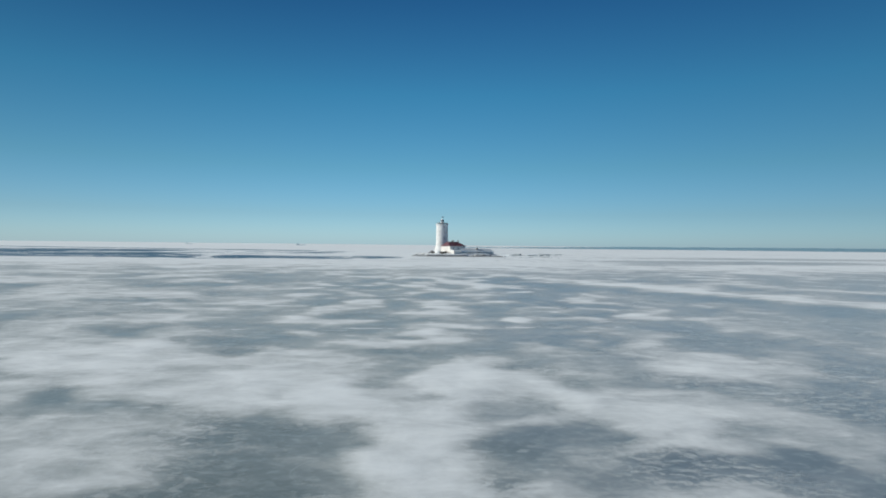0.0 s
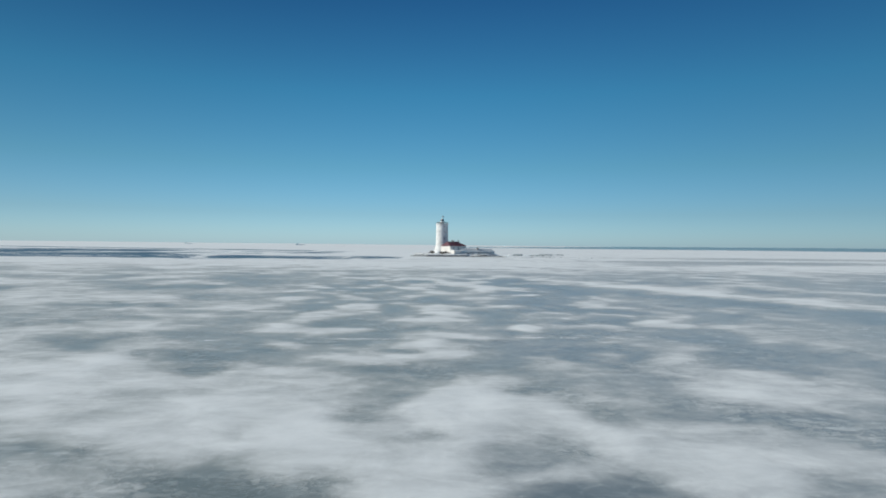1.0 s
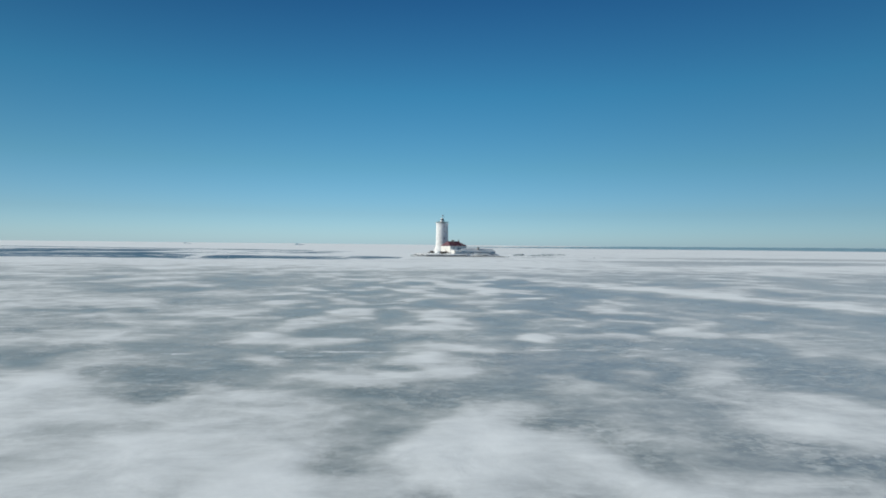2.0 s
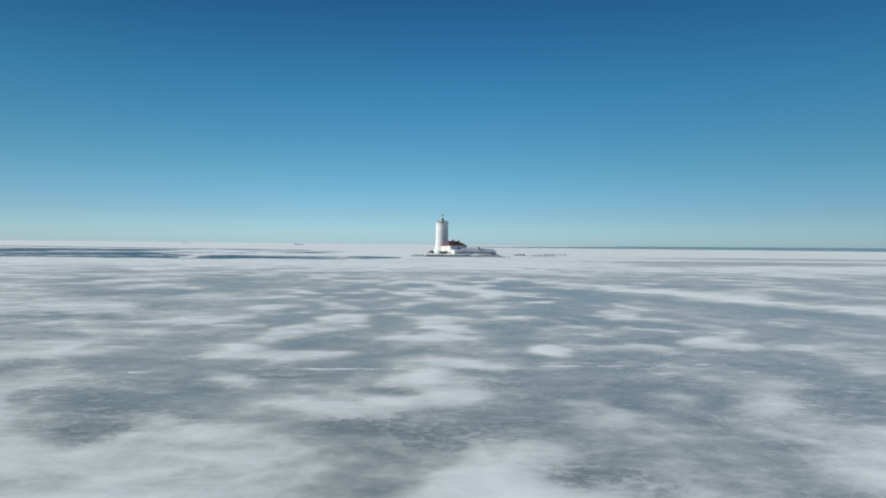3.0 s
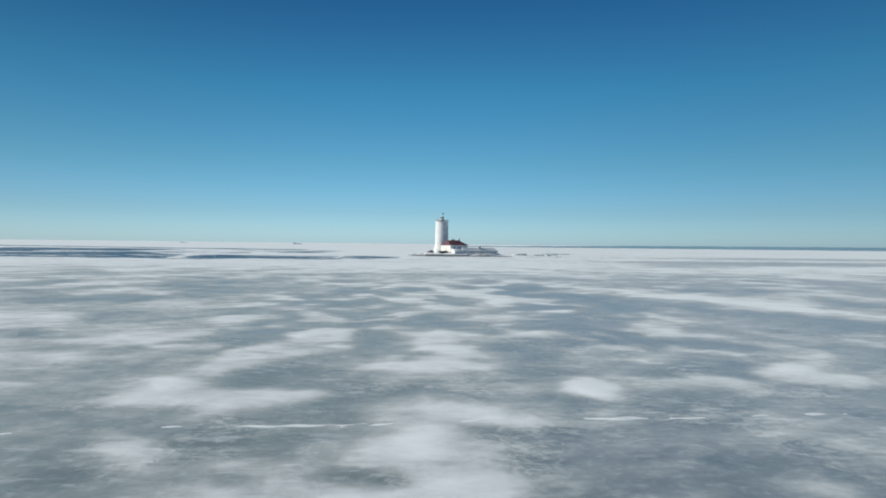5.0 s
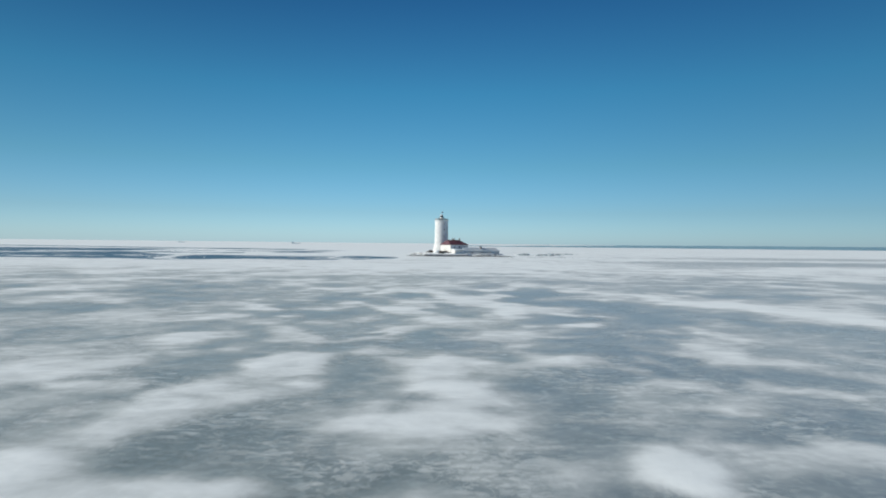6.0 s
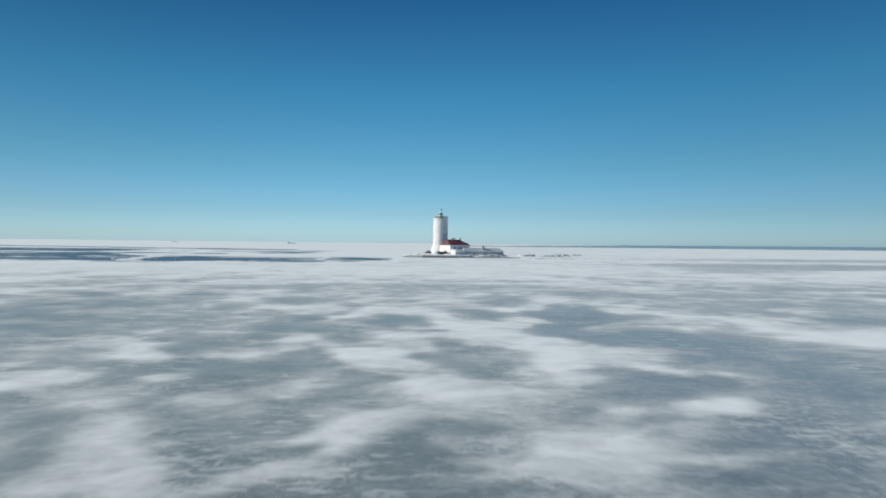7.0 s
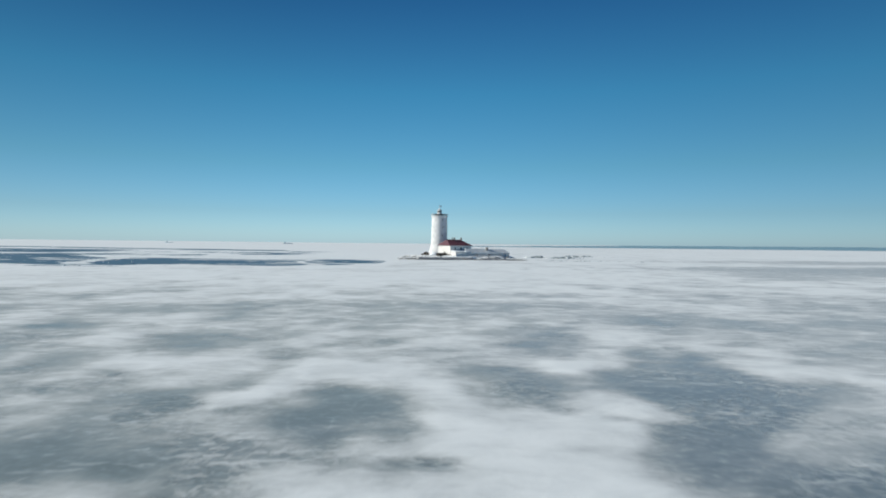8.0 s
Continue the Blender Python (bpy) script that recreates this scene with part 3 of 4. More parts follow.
drift(-6.5, 148.4, 4.8, 3.1, 178, 0.97)
drift(3.1, 148.7, 3.2, 2.7, 57, 0.20)
drift(25.5, 149.6, 4.3, 2.0, 15, 0.67)
drift(-14.2, 149.8, 3.8, 1.0, 84, 0.80)
drift(-28.5, 151.1, 5.3, 2.9, 108, 0.34)
drift(9.2, 151.3, 1.9, 1.4, 47, 1.00)
drift(9.2, 151.3, 2.4, 1.8, 41, 1.00)
drift(-21.4, 151.4, 5.6, 3.5, 161, 0.91)
drift(17.5, 151.5, 5.9, 3.6, 86, 0.08)
drift(-15.8, 152.1, 2.3, 1.7, 159, 0.80)
# 160 to 180 m ahead
drift(-29.2, 160.2, 5.2, 3.7, 110, 0.81)
drift(-0.8, 160.6, 5.8, 2.9, 26, 0.87)
drift(-20.2, 160.7, 5.1, 3.9, 88, 0.25)
drift(-11.6, 161.8, 4.5, 1.8, 67, 0.81)
drift(33.0, 163.5, 5.2, 4.1, 144, 0.65)
drift(-37.4, 163.5, 4.9, 2.7, 161, 0.40)
drift(25.9, 165.1, 4.7, 2.8, 30, 0.63)
drift(9.1, 165.5, 6.7, 5.3, 50, 0.30)
drift(17.1, 166.0, 4.3, 3.7, 69, 0.89)
drift(-2.1, 171.8, 2.8, 1.9, 6, 0.75)
drift(-6.5, 173.3, 6.6, 5.8, 101, 0.38)
drift(-47.2, 175.2, 7.4, 3.2, 102, 0.74)
drift(-31.3, 175.4, 6.0, 4.0, 51, 0.78)
# 180 to 200 m ahead
drift(18.6, 180.0, 8.2, 5.7, 30, 0.42)
drift(38.4, 181.5, 6.2, 5.2, 135, 0.76)
drift(48.2, 182.2, 7.2, 4.3, 124, 0.50)
drift(-1.6, 182.5, 9.0, 4.9, 6, 0.42)
drift(-44.0, 184.0, 7.6, 3.8, 174, 0.55)
drift(-16.8, 186.3, 4.8, 4.0, 164, 0.53)
drift(30.8, 193.9, 9.9, 5.6, 120, 0.81)
drift(-36.6, 195.8, 10.1, 7.0, 165, 0.81)
# 200 to 220 m ahead
drift(66.0, 205.9, 10.4, 3.7, 14, 0.56)
drift(11.4, 206.3, 12.2, 5.3, 9, 0.56)
# 280 to 300 m ahead
drift(109.2, 286.5, 43.0, 26.5, 60, 0.47)
# wide patches far to the sides and before the island
drift(165, 318, 105, 34, 8, 0.24)
drift(250, 420, 120, 40, 4, 0.42)
drift(-20, 262, 70, 16, 0, 0.95)
drift(60, 300, 55, 22, 0, 0.95)
drift(-110, 250, 60, 18, 0, 0.85)


def feathered(grid, sigma):
    taps = np.exp(-0.5 * (np.arange(-7, 8) / sigma) ** 2)
    taps /= taps.sum()
    for axis in (0, 1):
        edge = np.pad(grid, [(7, 7) if a == axis else (0, 0) for a in (0, 1)], mode="edge")
        grid = sum(t * np.take(edge, np.arange(k, k + grid.shape[axis]), axis=axis) for k, t in enumerate(taps))
    return grid


def frozen_sea():
    side = spread(0, 45, 0.5, 1.022, 4800)
    xs = np.array([-v for v in side[::-1]] + list(np.arange(-45, 45.01, 0.5)) + side)
    ys = np.array([-400, -150, -60, -20, -5, 5, 10] + list(np.arange(14, 190, 0.45)) + spread(0, 190, 0.45, 1.014, 4880))
    x, y = (g.ravel() for g in np.meshgrid(xs, ys))
    base = 0.37 + 0.11 * ramp(y, 60, 150) + 0.38 * ramp(y, 165, 250) - 0.06 * ramp(x, 10, 60) * (1 - ramp(y, 120, 200)) + (0.58 - 0.18 * ramp(y, 120, 260)) * layered(x / 8, y / 8, 3, 6)
    ragged = 0.55 * layered(x / 2.2, y / 2.2, 31, 4) + 0.45 * layered(x / 6, y / 6, 47, 3)
    # the wind has pulled the drifts out of shape
    px = x + 1.9 * layered(x / 5.5, y / 5.5, 57, 4) + 0.5 * layered(x / 1.5, y / 1.5, 59, 3)
    py = y + 1.9 * layered(x / 5.5, y / 5.5, 61, 4) + 0.5 * layered(x / 1.5, y / 1.5, 67, 3)
    weight = np.full_like(x, 0.16)
    total = weight * base
    for cx, cy, long, short, turn, cover in DRIFTS:
        reach = 1.7 * long + 1
        k = np.nonzero((np.abs(y - cy) < reach) & (np.abs(x - cx) < reach))[0]
        dx, dy = px[k] - cx, py[k] - cy
        u = (dx * math.cos(turn) + dy * math.sin(turn)) / long
        v = (dy * math.cos(turn) - dx * math.sin(turn)) / short
        r = np.sqrt(u * u + v * v) * (1 + ragged[k])
        w = (1 - ramp(r, 0.35, 1.22)) * max(8 / (long * short), 0.5)
        weight[k] += w
        total[k] += w * (0.90 * cover + 0.025 + 0.30 * ragged[k])
    # the wind has feathered every edge
    depth = feathered((total / weight).reshape(len(ys), len(xs)), 0.8).ravel()
    # a long snow band slanting across the eastern ice, scoured along its near side
    bx, by = x + 2.6 * layered(x / 5, y / 5, 31, 3), y + 2.8 * layered(x / 5, y / 5, 47, 3)
    along = (44 * (bx - 28) - 70 * (by - 148)) / 82.7
    aside = (70 * (bx - 28) + 44 * (by - 148)) / 82.7
    held = ramp(along, -8, 6) * (1 - ramp(along, 82, 105))
    depth += held * (0.50 * np.exp(-(aside / 5.5) ** 2) - 0.20 * np.exp(-((aside + 13) / 7) ** 2))
    # open leads west of the island, split by slanting bars of pressed ice
    wob = layered(x / 40, y / 30, 71, 4)
    low = 313 + 34 * ramp(x, -62, -20) - 6 * ramp(-x, 150, 240) + 9 * wob
    high = 388 + 30 * ramp(-x, 120, 220) - 13 * ramp(x, -52, -22) + 16 * wob
    lead = ramp(y - low, -3, 5) * (1 - ramp(y - high, -8, 8)) * (1 - ramp(x, -30, -19))
    bar = np.abs(x + 142 + 0.44 * (y - 338) + 22 * wob)
    lead *= ramp(bar, 3, 9)
    bar = np.abs(x + 57 + 0.15 * (y - 350) + 12 * wob)
    lead *= 1 - 0.7 * (1 - ramp(bar, 1, 4.5))
    floes = ramp(layered(x / 30, y / 6, 83, 4), 0.18, 0.40)
    lead *= 1 - 0.7 * floes
    slit = np.exp(-((y - 312 - 7 * wob) / 2.6) ** 2) * ramp(x, -160, -140) * (1 - ramp(x, -112, -100))
    off = y - 646 + 0.31 * (x + 187) + 14 * wob
    far = ramp(off, -30, -16) * (1 - ramp(off, 16, 30)) * (1 - ramp(x, -170, -110))
    strip = layered(x / 55, y / 20, 91, 5)
    thin = ramp(strip, -0.02, 0.16) * ramp(y, 405, 430) * (1 - ramp(y, 600, 650)) * (1 - ramp(x, -150, -20))
    thin = np.maximum(thin, ramp(layered(x / 90, y / 26, 97, 4), -0.14, 0.06) * ramp(y, 425, 450) * (1 - ramp(y, 590, 640)) * ramp(-x, 180, 300))
    near_slit = ramp(layered(x / 40, y / 9, 103, 4), 0.10, 0.24) * ramp(y, 292, 302) * (1 - ramp(y, 312, 318)) * ramp(-x, 70, 100)
    thin = np.maximum(thin, near_slit)
    water = np.clip(np.maximum(np.maximum(np.maximum(lead, 0.9 * slit), far), 0.80 * thin), 0, 1)
    depth += 0.25 * ramp(y, 395, 440) * (x < 0)
    depth = np.clip(depth, -0.1, 1.1)
    z = (0.11 * ramp(depth, 0.1, 1.2) + 0.03 * layered(x / 1.7, y / 1.7, 13, 3)) * (1 - water) - 0.15 * water
    nx, ny = len(xs), len(ys)
    mesh = bpy.data.meshes.new("ground")
    i = (np.arange(ny - 1)[:, None] * nx + np.arange(nx - 1)[None]).ravel()
    quads = np.stack([i, i + 1, i + nx + 1, i + nx], 1)
    mesh.vertices.add(nx * ny)
    mesh.vertices.foreach_set("co", np.stack([x, y, z], 1).ravel().astype(np.float32))
    mesh.loops.add(quads.size)
    mesh.loops.foreach_set("vertex_index", quads.ravel().astype(np.int32))
    mesh.polygons.add(len(quads))
    mesh.polygons.foreach_set("loop_start", np.arange(0, quads.size, 4, dtype=np.int32))
    mesh.polygons.foreach_set("use_smooth", np.ones(len(quads), bool))
    for name, values in (("snow", depth), ("water", water)):
        mesh.attributes.new(name, "FLOAT", "POINT").data.foreach_set("value", values.astype(np.float32))
    mesh.update(calc_edges=True)
    mesh.materials.append(M_SEA)
    ob = new("ground", mesh)
    tagged(ob, "frozen grey sea ice streaked with white wind-blown snow drifts", "sea ice", kind="structure")


frozen_sea()


# ---- island ----
def island():
    rng = random.Random(5)
    root = thing("island", (10, 420, 0), 0, "low snow-dusted granite island with a rough boulder edge", "island", kind="structure")
    n, rings = 72, ((1.06, -0.3), (1.0, 0.7), (0.95, 1.7), (0.86, 2.1))
    bm, loops = bmesh.new(), []
    for scale, z in rings:
        loop = []
        for k in range(n):
            a = 2 * math.pi * k / n
            wob = 1 + 0.05 * math.sin(3 * a + 1) + 0.05 * math.sin(7 * a) + rng.uniform(-0.03, 0.03)
            loop.append(bm.verts.new((29 * math.cos(a) * scale * wob, 15.5 * math.sin(a) * scale * wob, z + rng.uniform(-0.12, 0.12))))
        loops.append(loop)
    for a, b in zip(loops, loops[1:]):
        for k in range(n):
            bm.faces.new((a[k], a[(k + 1) % n], b[(k + 1) % n], b[k]))
    bm.faces.new(loops[-1])
    part("rock_base", bm, M_SNOWY, root)
    bm = bmesh.new()
    top = [bm.verts.new((25.2 * math.cos(2 * math.pi * k / n) * (1 + rng.uniform(-0.06, 0.03)), 13.4 * math.sin(2 * math.pi * k / n) * (1 + rng.uniform(-0.08, 0.03)), 2.16)) for k in range(n)]
    mid = [bm.verts.new((v.co.x * 0.9, v.co.y * 0.9, 2.34)) for v in top]
    for k in range(n):
        bm.faces.new((top[k], top[(k + 1) % n], mid[(k + 1) % n], mid[k]))
    bm.faces.new(mid)
    part("snow_cap", bm, M_SNOW, root, "thin packed snow")
    bm = bmesh.new()
    for k in range(620):
        a = rng.uniform(0, 2 * math.pi)
        s = rng.uniform(0.93, 1.1)
        size = rng.uniform(0.35, 0.95) * (0.45 if math.cos(a) > 0.1 and math.sin(a) < 0 else 1.0)
        lump(bm, (29 * math.cos(a) * s, 15.5 * math.sin(a) * s, 1.2 - 8 * (s - 0.98)), size, rng)
    tagged(part("boulder_edge", bm, M_SNOWY, root), kind="stuff")
    # low tongue of stones towards the open lead
    bm = bmesh.new()
    for k in range(170):
        u = rng.random()
        lump(bm, (-22 - 9 * u, -11 + 3.5 * rng.uniform(-1, 1) * (1.1 - u), 0.25 + 0.5 * (1 - u)), rng.uniform(0.3, 0.8), rng)
    for k in range(150):
        u = rng.random()
        lump(bm, (26 + 10 * u, -10 + 4 * rng.uniform(-1, 1), 0.2 + 0.4 * (1 - u)), rng.uniform(0.3, 0.7), rng)
    tagged(part("stone_spit", bm, M_SNOWY, root), kind="stuff")


island()


# ---- lighthouse ----
def lighthouse():
    root = thing("lighthouse", (0.2, 427, 2.2), 0, "tall white round stone lighthouse with a small lantern", "lighthouse")
    shaft = part("shaft", turned([(5.9, -0.3), (5.75, 1.2), (5.5, 2.2), (5.0, 3.7), (4.65, 5.0), (4.52, 6.4), (4.44, 8.0), (4.38, 12), (4.33, 16), (4.3, 20.6)], 64), M_WHITE, root)
    smooth(shaft)
    for z in (6.6, 11.2, 15.8):
        smooth(part("string_course", turned([(4.40, z - 0.14), (4.54, z - 0.10), (4.54, z + 0.10), (4.40, z + 0.14)], 64), M_WHITE, root))
    smooth(part("cornice", turned([(4.1, 20.3), (4.25, 20.6), (4.55, 20.9), (4.68, 21.2), (4.68, 21.45), (4.0, 21.5)], 64), M_WHITE, root))
    for k in range(24):
        a = 2 * math.pi * k / 24
        bm = box(-0.04, 0.04, -0.04, 0.04, 21.45, 22.45, 0)
        bmesh.ops.translate(bm, verts=bm.verts, vec=(4.5 * math.cos(a), 4.5 * math.sin(a), 0))
        part("railing_post", bm, M_IRON, root)
    for z in (21.95, 22.42):
        smooth(part("railing_bar", turned([(4.44, z), (4.56, z), (4.56, z + 0.07), (4.44, z + 0.07)], 48), M_IRON, root))
    smooth(part("lantern_base", turned([(1.45, 21.5), (1.42, 21.9), (1.32, 22.1), (1.28, 23.3), (1.38, 23.4)], 32), M_WHITE, root))
    lantern = smooth(part("lantern_room", turned([(1.12, 23.4), (1.12, 24.4)], 16), M_GLASS, root, "glazed lantern"), 10)
    for k in range(8):
        a = 2 * math.pi * k / 8
        bm = box(-0.05, 0.05, -0.05, 0.05, 23.4, 24.4, 0)
        bmesh.ops.translate(bm, verts=bm.verts, vec=(1.13 * math.cos(a), 1.13 * math.sin(a), 0))
        part("glazing_bar", bm, M_COPPER, lantern)
    smooth(part("dome", turned([(1.3, 24.35), (1.27, 24.5), (1.0, 24.85), (0.6, 25.15), (0.22, 25.35), (0.2, 25.7), (0.06, 25.85)], 32), M_COPPER, root, "grey metal dome"))
    pole = part("flag_pole", turned([(0.06, 25.8), (0.045, 27.3)], 8), M_IRON, root)
    bm = bmesh.new()
    rows = []
    for i in range(7):
        u = i / 6
        rows.append([bm.verts.new((0.05 + 1.0 * u, 0.16 * math.sin(5 * u) * u + d, 27.25 - 0.75 * v - 0.12 * u)) for v in (0, 1) for d in (-0.015, 0.015)])
    for a, b in zip(rows, rows[1:]):
        for f in ((0, 2), (2, 3), (3, 1), (1, 0)):
            bm.faces.new((a[f[0]], a[f[1]], b[f[1]], b[f[0]]))
    bm.faces.new((rows[0][0], rows[0][1], rows[0][3], rows[0][2]))
    bm.faces.new((rows[-1][0], rows[-1][2], rows[-1][3], rows[-1][1]))
    part("flag", bm, M_FLAG, pole, "small dark flag")
    for z, turn in ((19.2, 22), (15.0, 26), (10.6, 22), (6.0, 24)):
        m = pose(0, 0, 0, 0, 0, turn)
        r = 4.24 + (0.14 if z < 7 else 0)
        win = part("window", box(-0.42, 0.42, -r - 0.2, -r + 0.2, z - 0.65, z + 0.65, 0.05), M_PLASTER, root)
        win.matrix_basis = m
        part("pane", box(-0.22, 0.22, -r - 0.215, -r - 0.1, z - 0.42, z + 0.42, 0), M_GLASS, win)


lighthouse()


# ---- keeper's house ----
def window(parent, x, y, z, w, h):
    frame_ob = part("window", box(x - w / 2 - 0.12, x + w / 2 + 0.12, y - 0.06, y + 0.12, z - 0.1, z + h + 0.12, 0.03), M_WHITE, parent)
    part("pane", box(x - w / 2, x + w / 2, y - 0.075, y + 0.1, z, z + h, 0), M_GLASS, frame_ob)
    part("glazing_bar", box(x - 0.04, x + 0.04, y - 0.09, y + 0.1, z, z + h, 0), M_WHITE, frame_ob)
    part("sill", box(x - w / 2 - 0.18, x + w / 2 + 0.18, y - 0.16, y + 0.1, z - 0.2, z - 0.1, 0.02), M_WALL, frame_ob)
    return frame_ob


HOUSE_AT, HOUSE_TURN = (6.0, 408.5), 33.0
L, W, EAVE = 13.6, 11.4, 5.3


def house():
    root = thing("house", (*HOUSE_AT, 2.2), HOUSE_TURN, "whitewashed two-storey keeper's house with a red hipped roof", "house")
    part("wall", box(0, L, 0, W, -0.3, EAVE, 0.05), M_PLASTER, root)
    part("plinth", box(-0.1, L + 0.1, -0.1, W + 0.1, -0.3, 0.6, 0.05), M_STONE, root)
    part("cornice", box(-0.22, L + 0.22, -0.22, W + 0.22, EAVE - 0.3, EAVE + 0.02, 0.06), M_WHITE, root)
    o, e, r = 0.45, EAVE + 0.03, EAVE + 3.1
    pts = [(-o, -o, e), (L + o, -o, e), (L + o, W + o, e), (-o, W + o, e), (1.3, W / 2, r), (L - 3.4, W / 2, r)]
    low = [(x, y, z - 0.15) for x, y, z in pts[:4]]
    roof = part("roof", solid(pts + low, [(0, 1, 5, 4), (1, 2, 5), (2, 3, 4, 5), (3, 0, 4), (6, 7, 1, 0), (7, 8, 2, 1), (8, 9, 3, 2), (9, 6, 0, 3), (9, 8, 7, 6)]), M_RED, root, "dark red sheet-metal hipped roof")
    for k in range(1, 20):
        x = -o + (L + 2 * o) * k / 20
        top = min(1.0, (x + o) / (1.3 + o), (L + o - x) / (3.4 + o))
        y1 = -o + top * (W / 2 + o)
        bm = solid([(x - 0.03, -o, e + 0.01), (x + 0.03, -o, e + 0.01), (x + 0.03, y1, e + top * (r - e) + 0.01), (x - 0.03, y1, e + top * (r - e) + 0.01),
                    (x - 0.03, -o, e + 0.09), (x + 0.03, -o, e + 0.09), (x + 0.03, y1, e + top * (r - e) + 0.09), (x - 0.03, y1, e + top * (r - e) + 0.09)],
                   [(0, 1, 2, 3), (4, 5, 6, 7), (0, 1, 5, 4), (1, 2, 6, 5), (2, 3, 7, 6), (3, 0, 4, 7)])
        part("seam", bm, M_RED, roof)
    for x, y in ((4.6, W / 2 - 0.9), (6.1, W / 2 - 0.6), (10.6, W / 2 - 0.4)):
        stack = part("chimney", box(x - 0.28, x + 0.28, y - 0.28, y + 0.28, r - 1.3, r + 0.9, 0.04), M_BRICK, root, "dark brick chimney")
        part("cap", box(x - 0.36, x + 0.36, y - 0.36, y + 0.36, r + 0.9, r + 1.02, 0.04), M_STONE, stack)
    for x in (3.0, 6.8, 10.6):
        window(root, x, 0, 3.1, 0.75, 1.2)
    door = part("door", box(-0.55, 0.55, -0.05, 0.06, 0.0, 2.1, 0.02), M_DARK, root, "dark timber door")
    door.matrix_basis = pose(0, 5.6, 0, 0, 0, -90)
    # lean-to along the shaded side
    root = thing("lean_to", (*HOUSE_AT, 2.2), HOUSE_TURN, "low white lean-to with a snowy roof against the house", "shed")
    part("wall", solid([(0.3, -4.6, -0.9), (9.5, -4.6, -0.9), (9.5, -0.12, -0.9), (0.3, -0.12, -0.9), (0.3, -4.6, 1.9), (9.5, -4.6, 1.9), (9.5, -0.12, 2.6), (0.3, -0.12, 2.6)],
                       [(0, 1, 2, 3), (4, 5, 6, 7), (0, 1, 5, 4), (1, 2, 6, 5), (2, 3, 7, 6), (3, 0, 4, 7)]), M_PLASTER, root)
    part("roof", solid([(0.1, -4.9, 1.88), (9.7, -4.9, 1.88), (9.7, -0.1, 2.63), (0.1, -0.1, 2.63), (0.1, -4.9, 2.1), (9.7, -4.9, 2.1), (9.7, -0.1, 2.9), (0.1, -0.1, 2.9)],
                       [(0, 1, 2, 3), (4, 5, 6, 7), (0, 1, 5, 4), (1, 2, 6, 5), (2, 3, 7, 6), (3, 0, 4, 7)]), M_SNOW, root, "snow-covered roof")


house()


def long_store():
    root = thing("stone_store", (14.6, 408.5, 1.2), 22, "long low pale stone storehouse under a frosted grey roof", "building")
    n = 25.2
    part("wall", box(0, n, 0, 5, -0.9, 2.3, 0.05), M_WALL, root)
    part("roof", solid([(-0.3, -0.3, 2.2), (n + 0.2, -0.3, 2.2), (n + 0.2, 5.3, 2.2), (-0.3, 5.3, 2.2), (-0.3, -0.3, 2.5), (n + 0.2, -0.3, 2.5), (n + 0.2, 5.3, 2.5), (-0.3, 5.3, 2.5), (0, 2.7, 4.75), (n - 1.6, 2.7, 4.45)],
                       [(0, 1, 2, 3), (0, 1, 5, 4), (1, 2, 6, 5), (2, 3, 7, 6), (3, 0, 4, 7), (4, 5, 9, 8), (6, 7, 8, 9), (5, 6, 9), (7, 4, 8)]), M_FROST, root, "frosted grey sheet roof")
    vent = part("vent", box(12.2, 13.2, 1.4, 2.4, 3.6, 5.2, 0.06), M_STONE, root)
    part("cap", box(12.0, 13.4, 1.2, 2.6, 5.2, 5.4, 0.04), M_STONE, vent)
    for x in (6.0, 13.0):
        part("opening", box(x - 0.4, x + 0.4, -0.03, 0.2, 0.8, 1.7, 0.02), M_GLASS, root)
    for k in range(6):
        part("buttress", box(k * 4.6 + 0.1, k * 4.6 + 0.7, -0.5, 0.02, -0.9, 1.7, 0.08), M_WALL, root)


long_store()


def quay():
    rng = random.Random(9)
    root = thing("quay", (3.0, 402.3, 0), 3, "low dark granite landing quay edged with snow", "quay")
    for k in range(27):
        for row in range(2 if k < 14 else 1):
            x0 = -14 + 2.0 * k + 0.6 * row
            part("stone_block", box(x0, x0 + 1.94, -1.0 + 0.25 * row + rng.uniform(-0.1, 0.1), 3.0, 0.75 * row - 0.1, 0.75 * row + 0.63 + rng.uniform(-0.06, 0.06), 0.08), M_QUAY, root)
    part("snow_strip", box(-13, 14, 0.3, 2.6, 1.3, 1.52, 0.1), M_SNOW, root, "trodden snow")


quay()


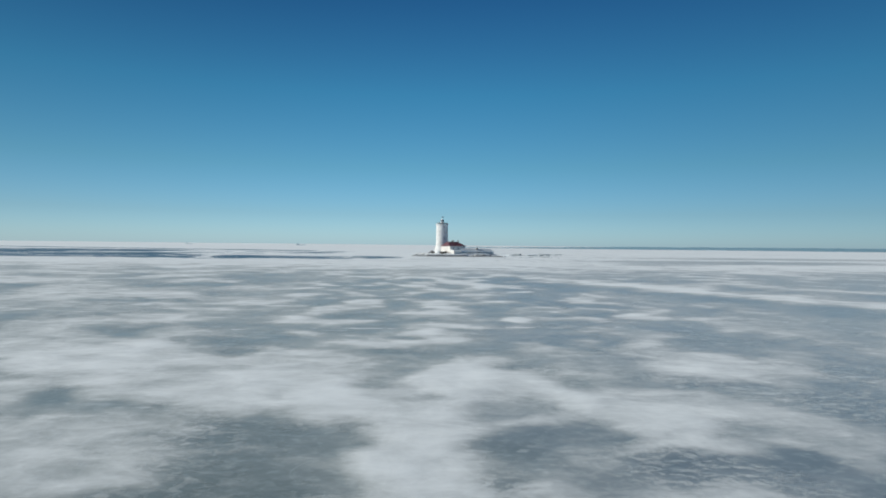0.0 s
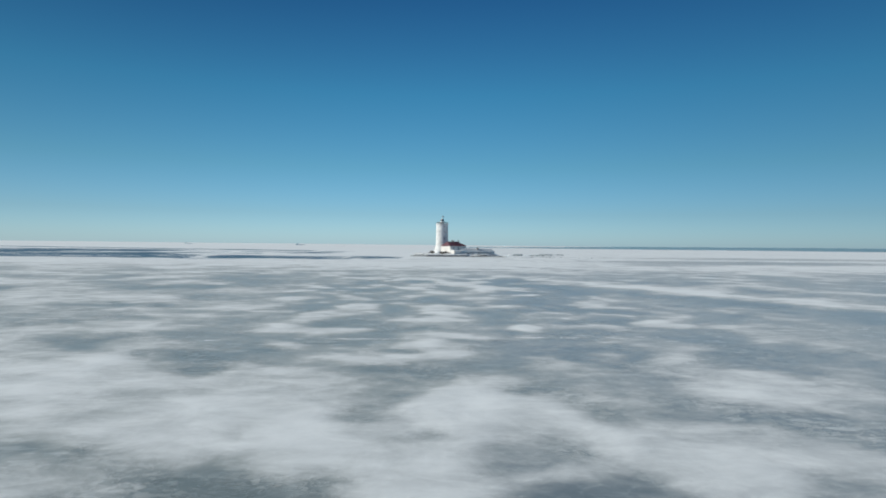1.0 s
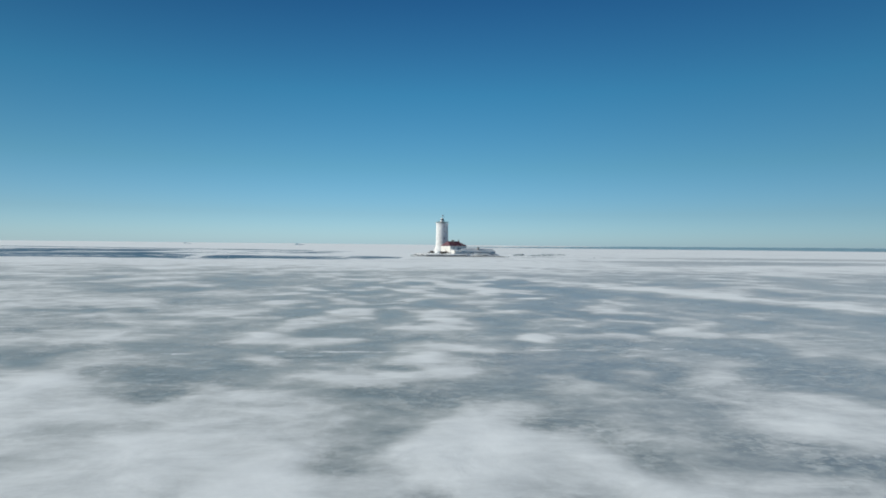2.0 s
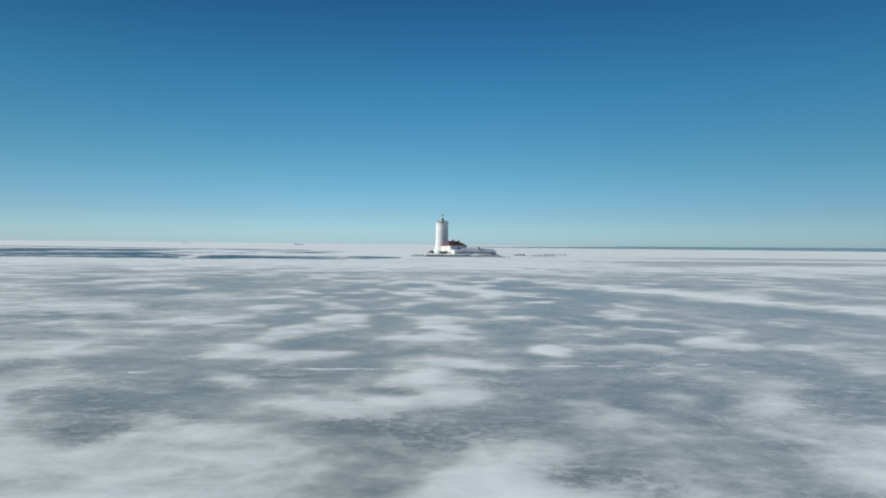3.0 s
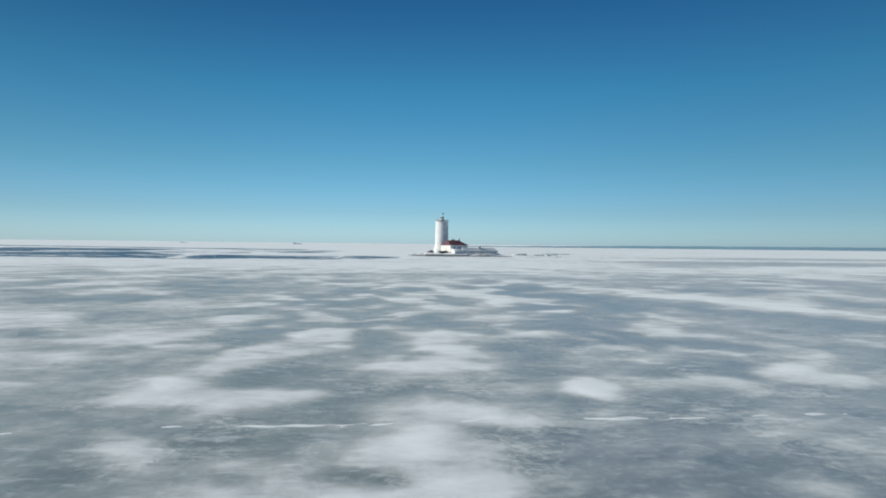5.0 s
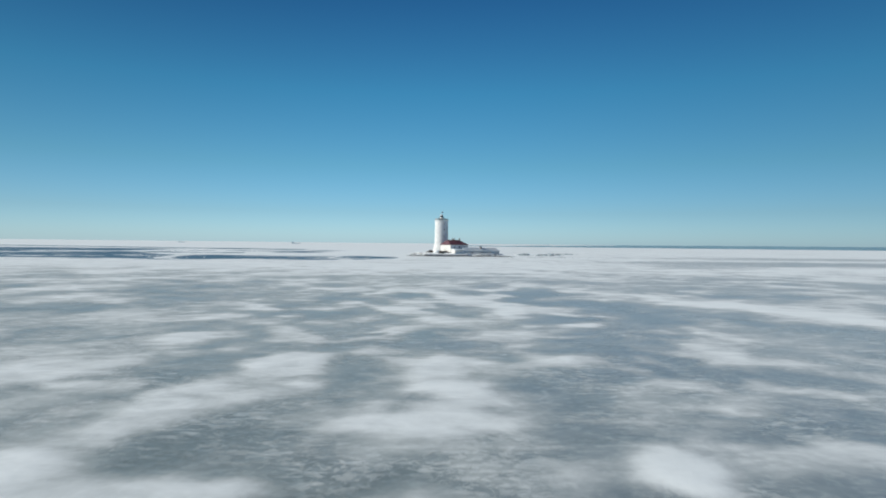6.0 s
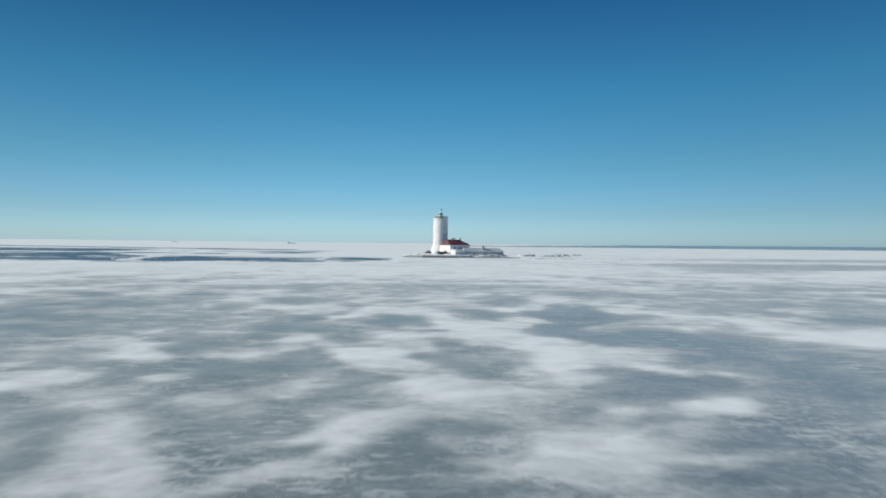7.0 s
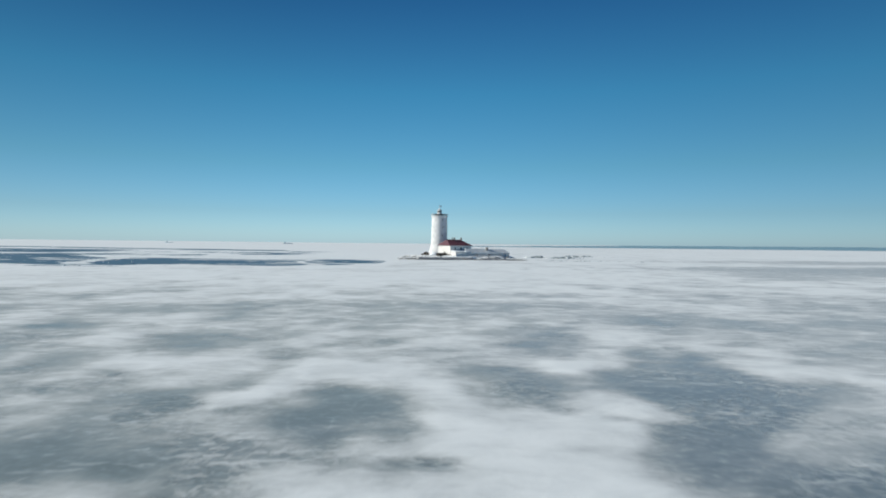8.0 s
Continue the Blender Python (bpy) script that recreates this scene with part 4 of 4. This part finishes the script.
def yard_things():
    rng = random.Random(12)
    pile = thing("timber_stack", (2.2, 407.6, 1.9), 30, "dark weathered timber stack by the house wall", "timber")
    for row in range(5):
        for k in range(9 - row):
            bm = turned([(0.17, -2.6 + rng.uniform(-0.2, 0.2)), (0.16, 2.6 + rng.uniform(-0.2, 0.2))], 8)
            bmesh.ops.rotate(bm, verts=bm.verts, matrix=Matrix.Rotation(radians(90), 3, "Y"))
            bmesh.ops.translate(bm, verts=bm.verts, vec=(0, 0.35 * k + 0.17 * row, 0.2 + 0.31 * row))
            part("log", bm, M_DARK, pile)
    scrub = thing("scrub_heap", (-6.6, 416.5, 1.9), 0, "dark heap of bare scrub and stones by the tower", "shrub")
    bm = bmesh.new()
    for k in range(90):
        a, r = rng.uniform(0, 6.28), math.sqrt(rng.random()) * 2.9
        lump(bm, (r * math.cos(a), r * 0.8 * math.sin(a), 0.2 + 1.7 * rng.random() * math.sqrt(1 - r / 3.1)), rng.uniform(0.2, 0.55), rng, 0.8, 0.45)
    part("scrub", bm, M_BUSH, scrub)
    heap = thing("snow_heap", (-2.6, 413.5, 2.0), 0, "white snow heap against the tower foot", "snow heap")
    bm = bmesh.new()
    lump(bm, (0, 0, 0.5), 2.4, rng, 0.6, 0.08, 3)
    smooth(part("snow", bm, M_SNOW, heap))


yard_things()


# ---- broken ice round the island and along the lead ----
def rubble():
    rng = random.Random(21)
    # heaps: middle, spread, block size
    fields = ((59, 462, 1.8, 3, 1.1), (74, 458, 3.5, 4, 0.9), (82, 466, 2.5, 4, 1.2), (96, 500, 4, 4, 0.8), (105, 512, 4, 4, 0.7), (84, 398, 16, 1.2, 0.4), (62, 405, 8, 2, 0.35))
    for k in range(63):
        bm = bmesh.new()
        fx, fy, wx, wy, size = fields[k % len(fields)]
        x, y = rng.gauss(fx, wx), rng.gauss(fy, wy)
        s = rng.uniform(0.8, 2.0) * size
        slab(bm, (0, 0, 0), s, rng)
        ob = part("ice_block", bm, M_BLOCK)
        ob.matrix_world = pose(x, y, 0.3 * s)
        tagged(ob, "tilted slab of broken ice coloured shade-grey in the rubble field", "ice block", "ice rubble by the island")
    bm = bmesh.new()
    for k in range(260):
        fx, fy, wx, wy, size = rng.choice(fields)
        slab(bm, (rng.gauss(fx, wx * 1.5), rng.gauss(fy, wy * 1.5), 0.2), rng.uniform(0.3, 0.9) * size, rng)
    tagged(part("ice_rubble", bm, M_BLOCK), "scattered chunks of broken sea ice coloured shade-grey beside the island", "ice rubble", kind="stuff")
    bm = bmesh.new()
    for k in range(60):
        fx, fy, wx, wy, size = rng.choice(fields[:5])
        lump(bm, (rng.gauss(fx, wx * 1.6), rng.gauss(fy, wy * 1.2) + 1.5, 0.1), rng.uniform(0.6, 1.5) * size, rng, 0.5, 0.25)
    tagged(part("snow_bank", bm, M_SNOW), "low snow banks drifted round the broken ice", "snow bank", kind="stuff")
    bm = bmesh.new()
    heaps = [(rng.uniform(-330, -75), rng.choice((300, 306, 420, 435)), rng.uniform(3, 14)) for k in range(26)] + [(-142 - 0.44 * (q - 338), q, 6) for q in range(330, 410, 30)]
    for k in range(700):
        hx, hy, hw = rng.choice(heaps)
        slab(bm, (hx + rng.gauss(0, hw), hy + rng.gauss(0, 3), 0.1), rng.uniform(0.15, 0.5), rng)
    tagged(part("ice_edge_rubble", bm, M_SNOW), "white ridge of ice chunks along open water", "ice rubble", kind="stuff")


rubble()


def crack_ridge():
    """A refrozen crack across the ice, heaped with a little drift snow."""
    rng = random.Random(41)
    bm, prev = bmesh.new(), None
    for k in range(150):
        x = -21 + 42 * k / 149
        y = 60.0 + 0.10 * x + 0.5 * noise.noise((x * 0.12, 3, 0)) + 0.18 * noise.noise((x * 0.9, 7, 0))
        h = -0.012 + 0.09 * max(0.0, 0.26 + 1.5 * noise.noise((x * 0.3, 1, 0)))
        w = 0.13 + 0.34 * abs(noise.noise((x * 0.5, 5, 0)))
        row = [bm.verts.new((x, y - w, 0.0)), bm.verts.new((x, y - 0.3 * w, h)), bm.verts.new((x, y + 0.3 * w, h * 0.9)), bm.verts.new((x, y + w, 0.0))]
        if prev:
            for i in range(3):
                bm.faces.new((prev[i], row[i], row[i + 1], prev[i + 1]))
        prev = row
    ob = part("ice_ridge", bm, M_SNOW)
    tagged(ob, "thin snowy ridge along a refrozen crack in the ice", "ice ridge")


crack_ridge()


# ---- ships and far shore ----
def ship(x, y, length, turn):
    root = thing("ship", (x, y, 0), turn, "small distant haze-grey ship beyond the ice", "ship", "ships on the horizon")
    h, w = length * 0.08, length * 0.13
    a, b = -length / 2, length / 2
    part("hull", solid([(a, -w / 2, 0), (b * 0.85, -w / 2, 0), (b * 0.92, 0, 0), (b * 0.85, w / 2, 0), (a, w / 2, 0), (a, -w / 2, h), (b * 0.9, -w / 2, h), (b, 0, h * 1.3), (b * 0.9, w / 2, h), (a, w / 2, h)],
                       [(0, 1, 2, 3, 4), (5, 6, 7, 8, 9), (0, 1, 6, 5), (1, 2, 7, 6), (2, 3, 8, 7), (3, 4, 9, 8), (4, 0, 5, 9)]), M_SHIP, root)
    part("deckhouse", box(a * 0.85, a * 0.4, -w * 0.4, w * 0.4, h, h * 2.3, 0.2), M_SHIP, root)
    part("mast", turned([(0.3, h), (0.15, h * 2.6)], 6), M_SHIP, root)


ship(-467, 1900, 29, 8)
ship(-323, 1900, 6, 0)
ship(-858, 1950, 26, -6)


def far_shore():
    rng = random.Random(33)
    bm = bmesh.new()
    prev = None
    for k in range(260):
        u = k / 259
        x, y = 60 + 1500 * u, 1500 - 90 * u
        top = 1.2 + 4.8 * ramp(u, 0.0, 0.30) + 2.6 * ramp(u, 0.2, 0.7) + 0.9 * noise.noise((k * 0.11, 0, 0)) + rng.uniform(-0.3, 0.3)
        row = [bm.verts.new((x, y, -0.5)), bm.verts.new((x, y, max(1.0, top))), bm.verts.new((x + 40, y + 60, max(1.0, top))), bm.verts.new((x + 40, y + 60, -0.5))]
        if prev:
            for i in range(3):
                bm.faces.new((prev[i], row[i], row[i + 1], prev[i + 1]))
        prev = row
    # its material carries the haze as colour
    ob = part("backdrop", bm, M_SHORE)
    tagged(ob, "low hazy blue wooded shore along the horizon", "far shore", kind="structure")


far_shore()
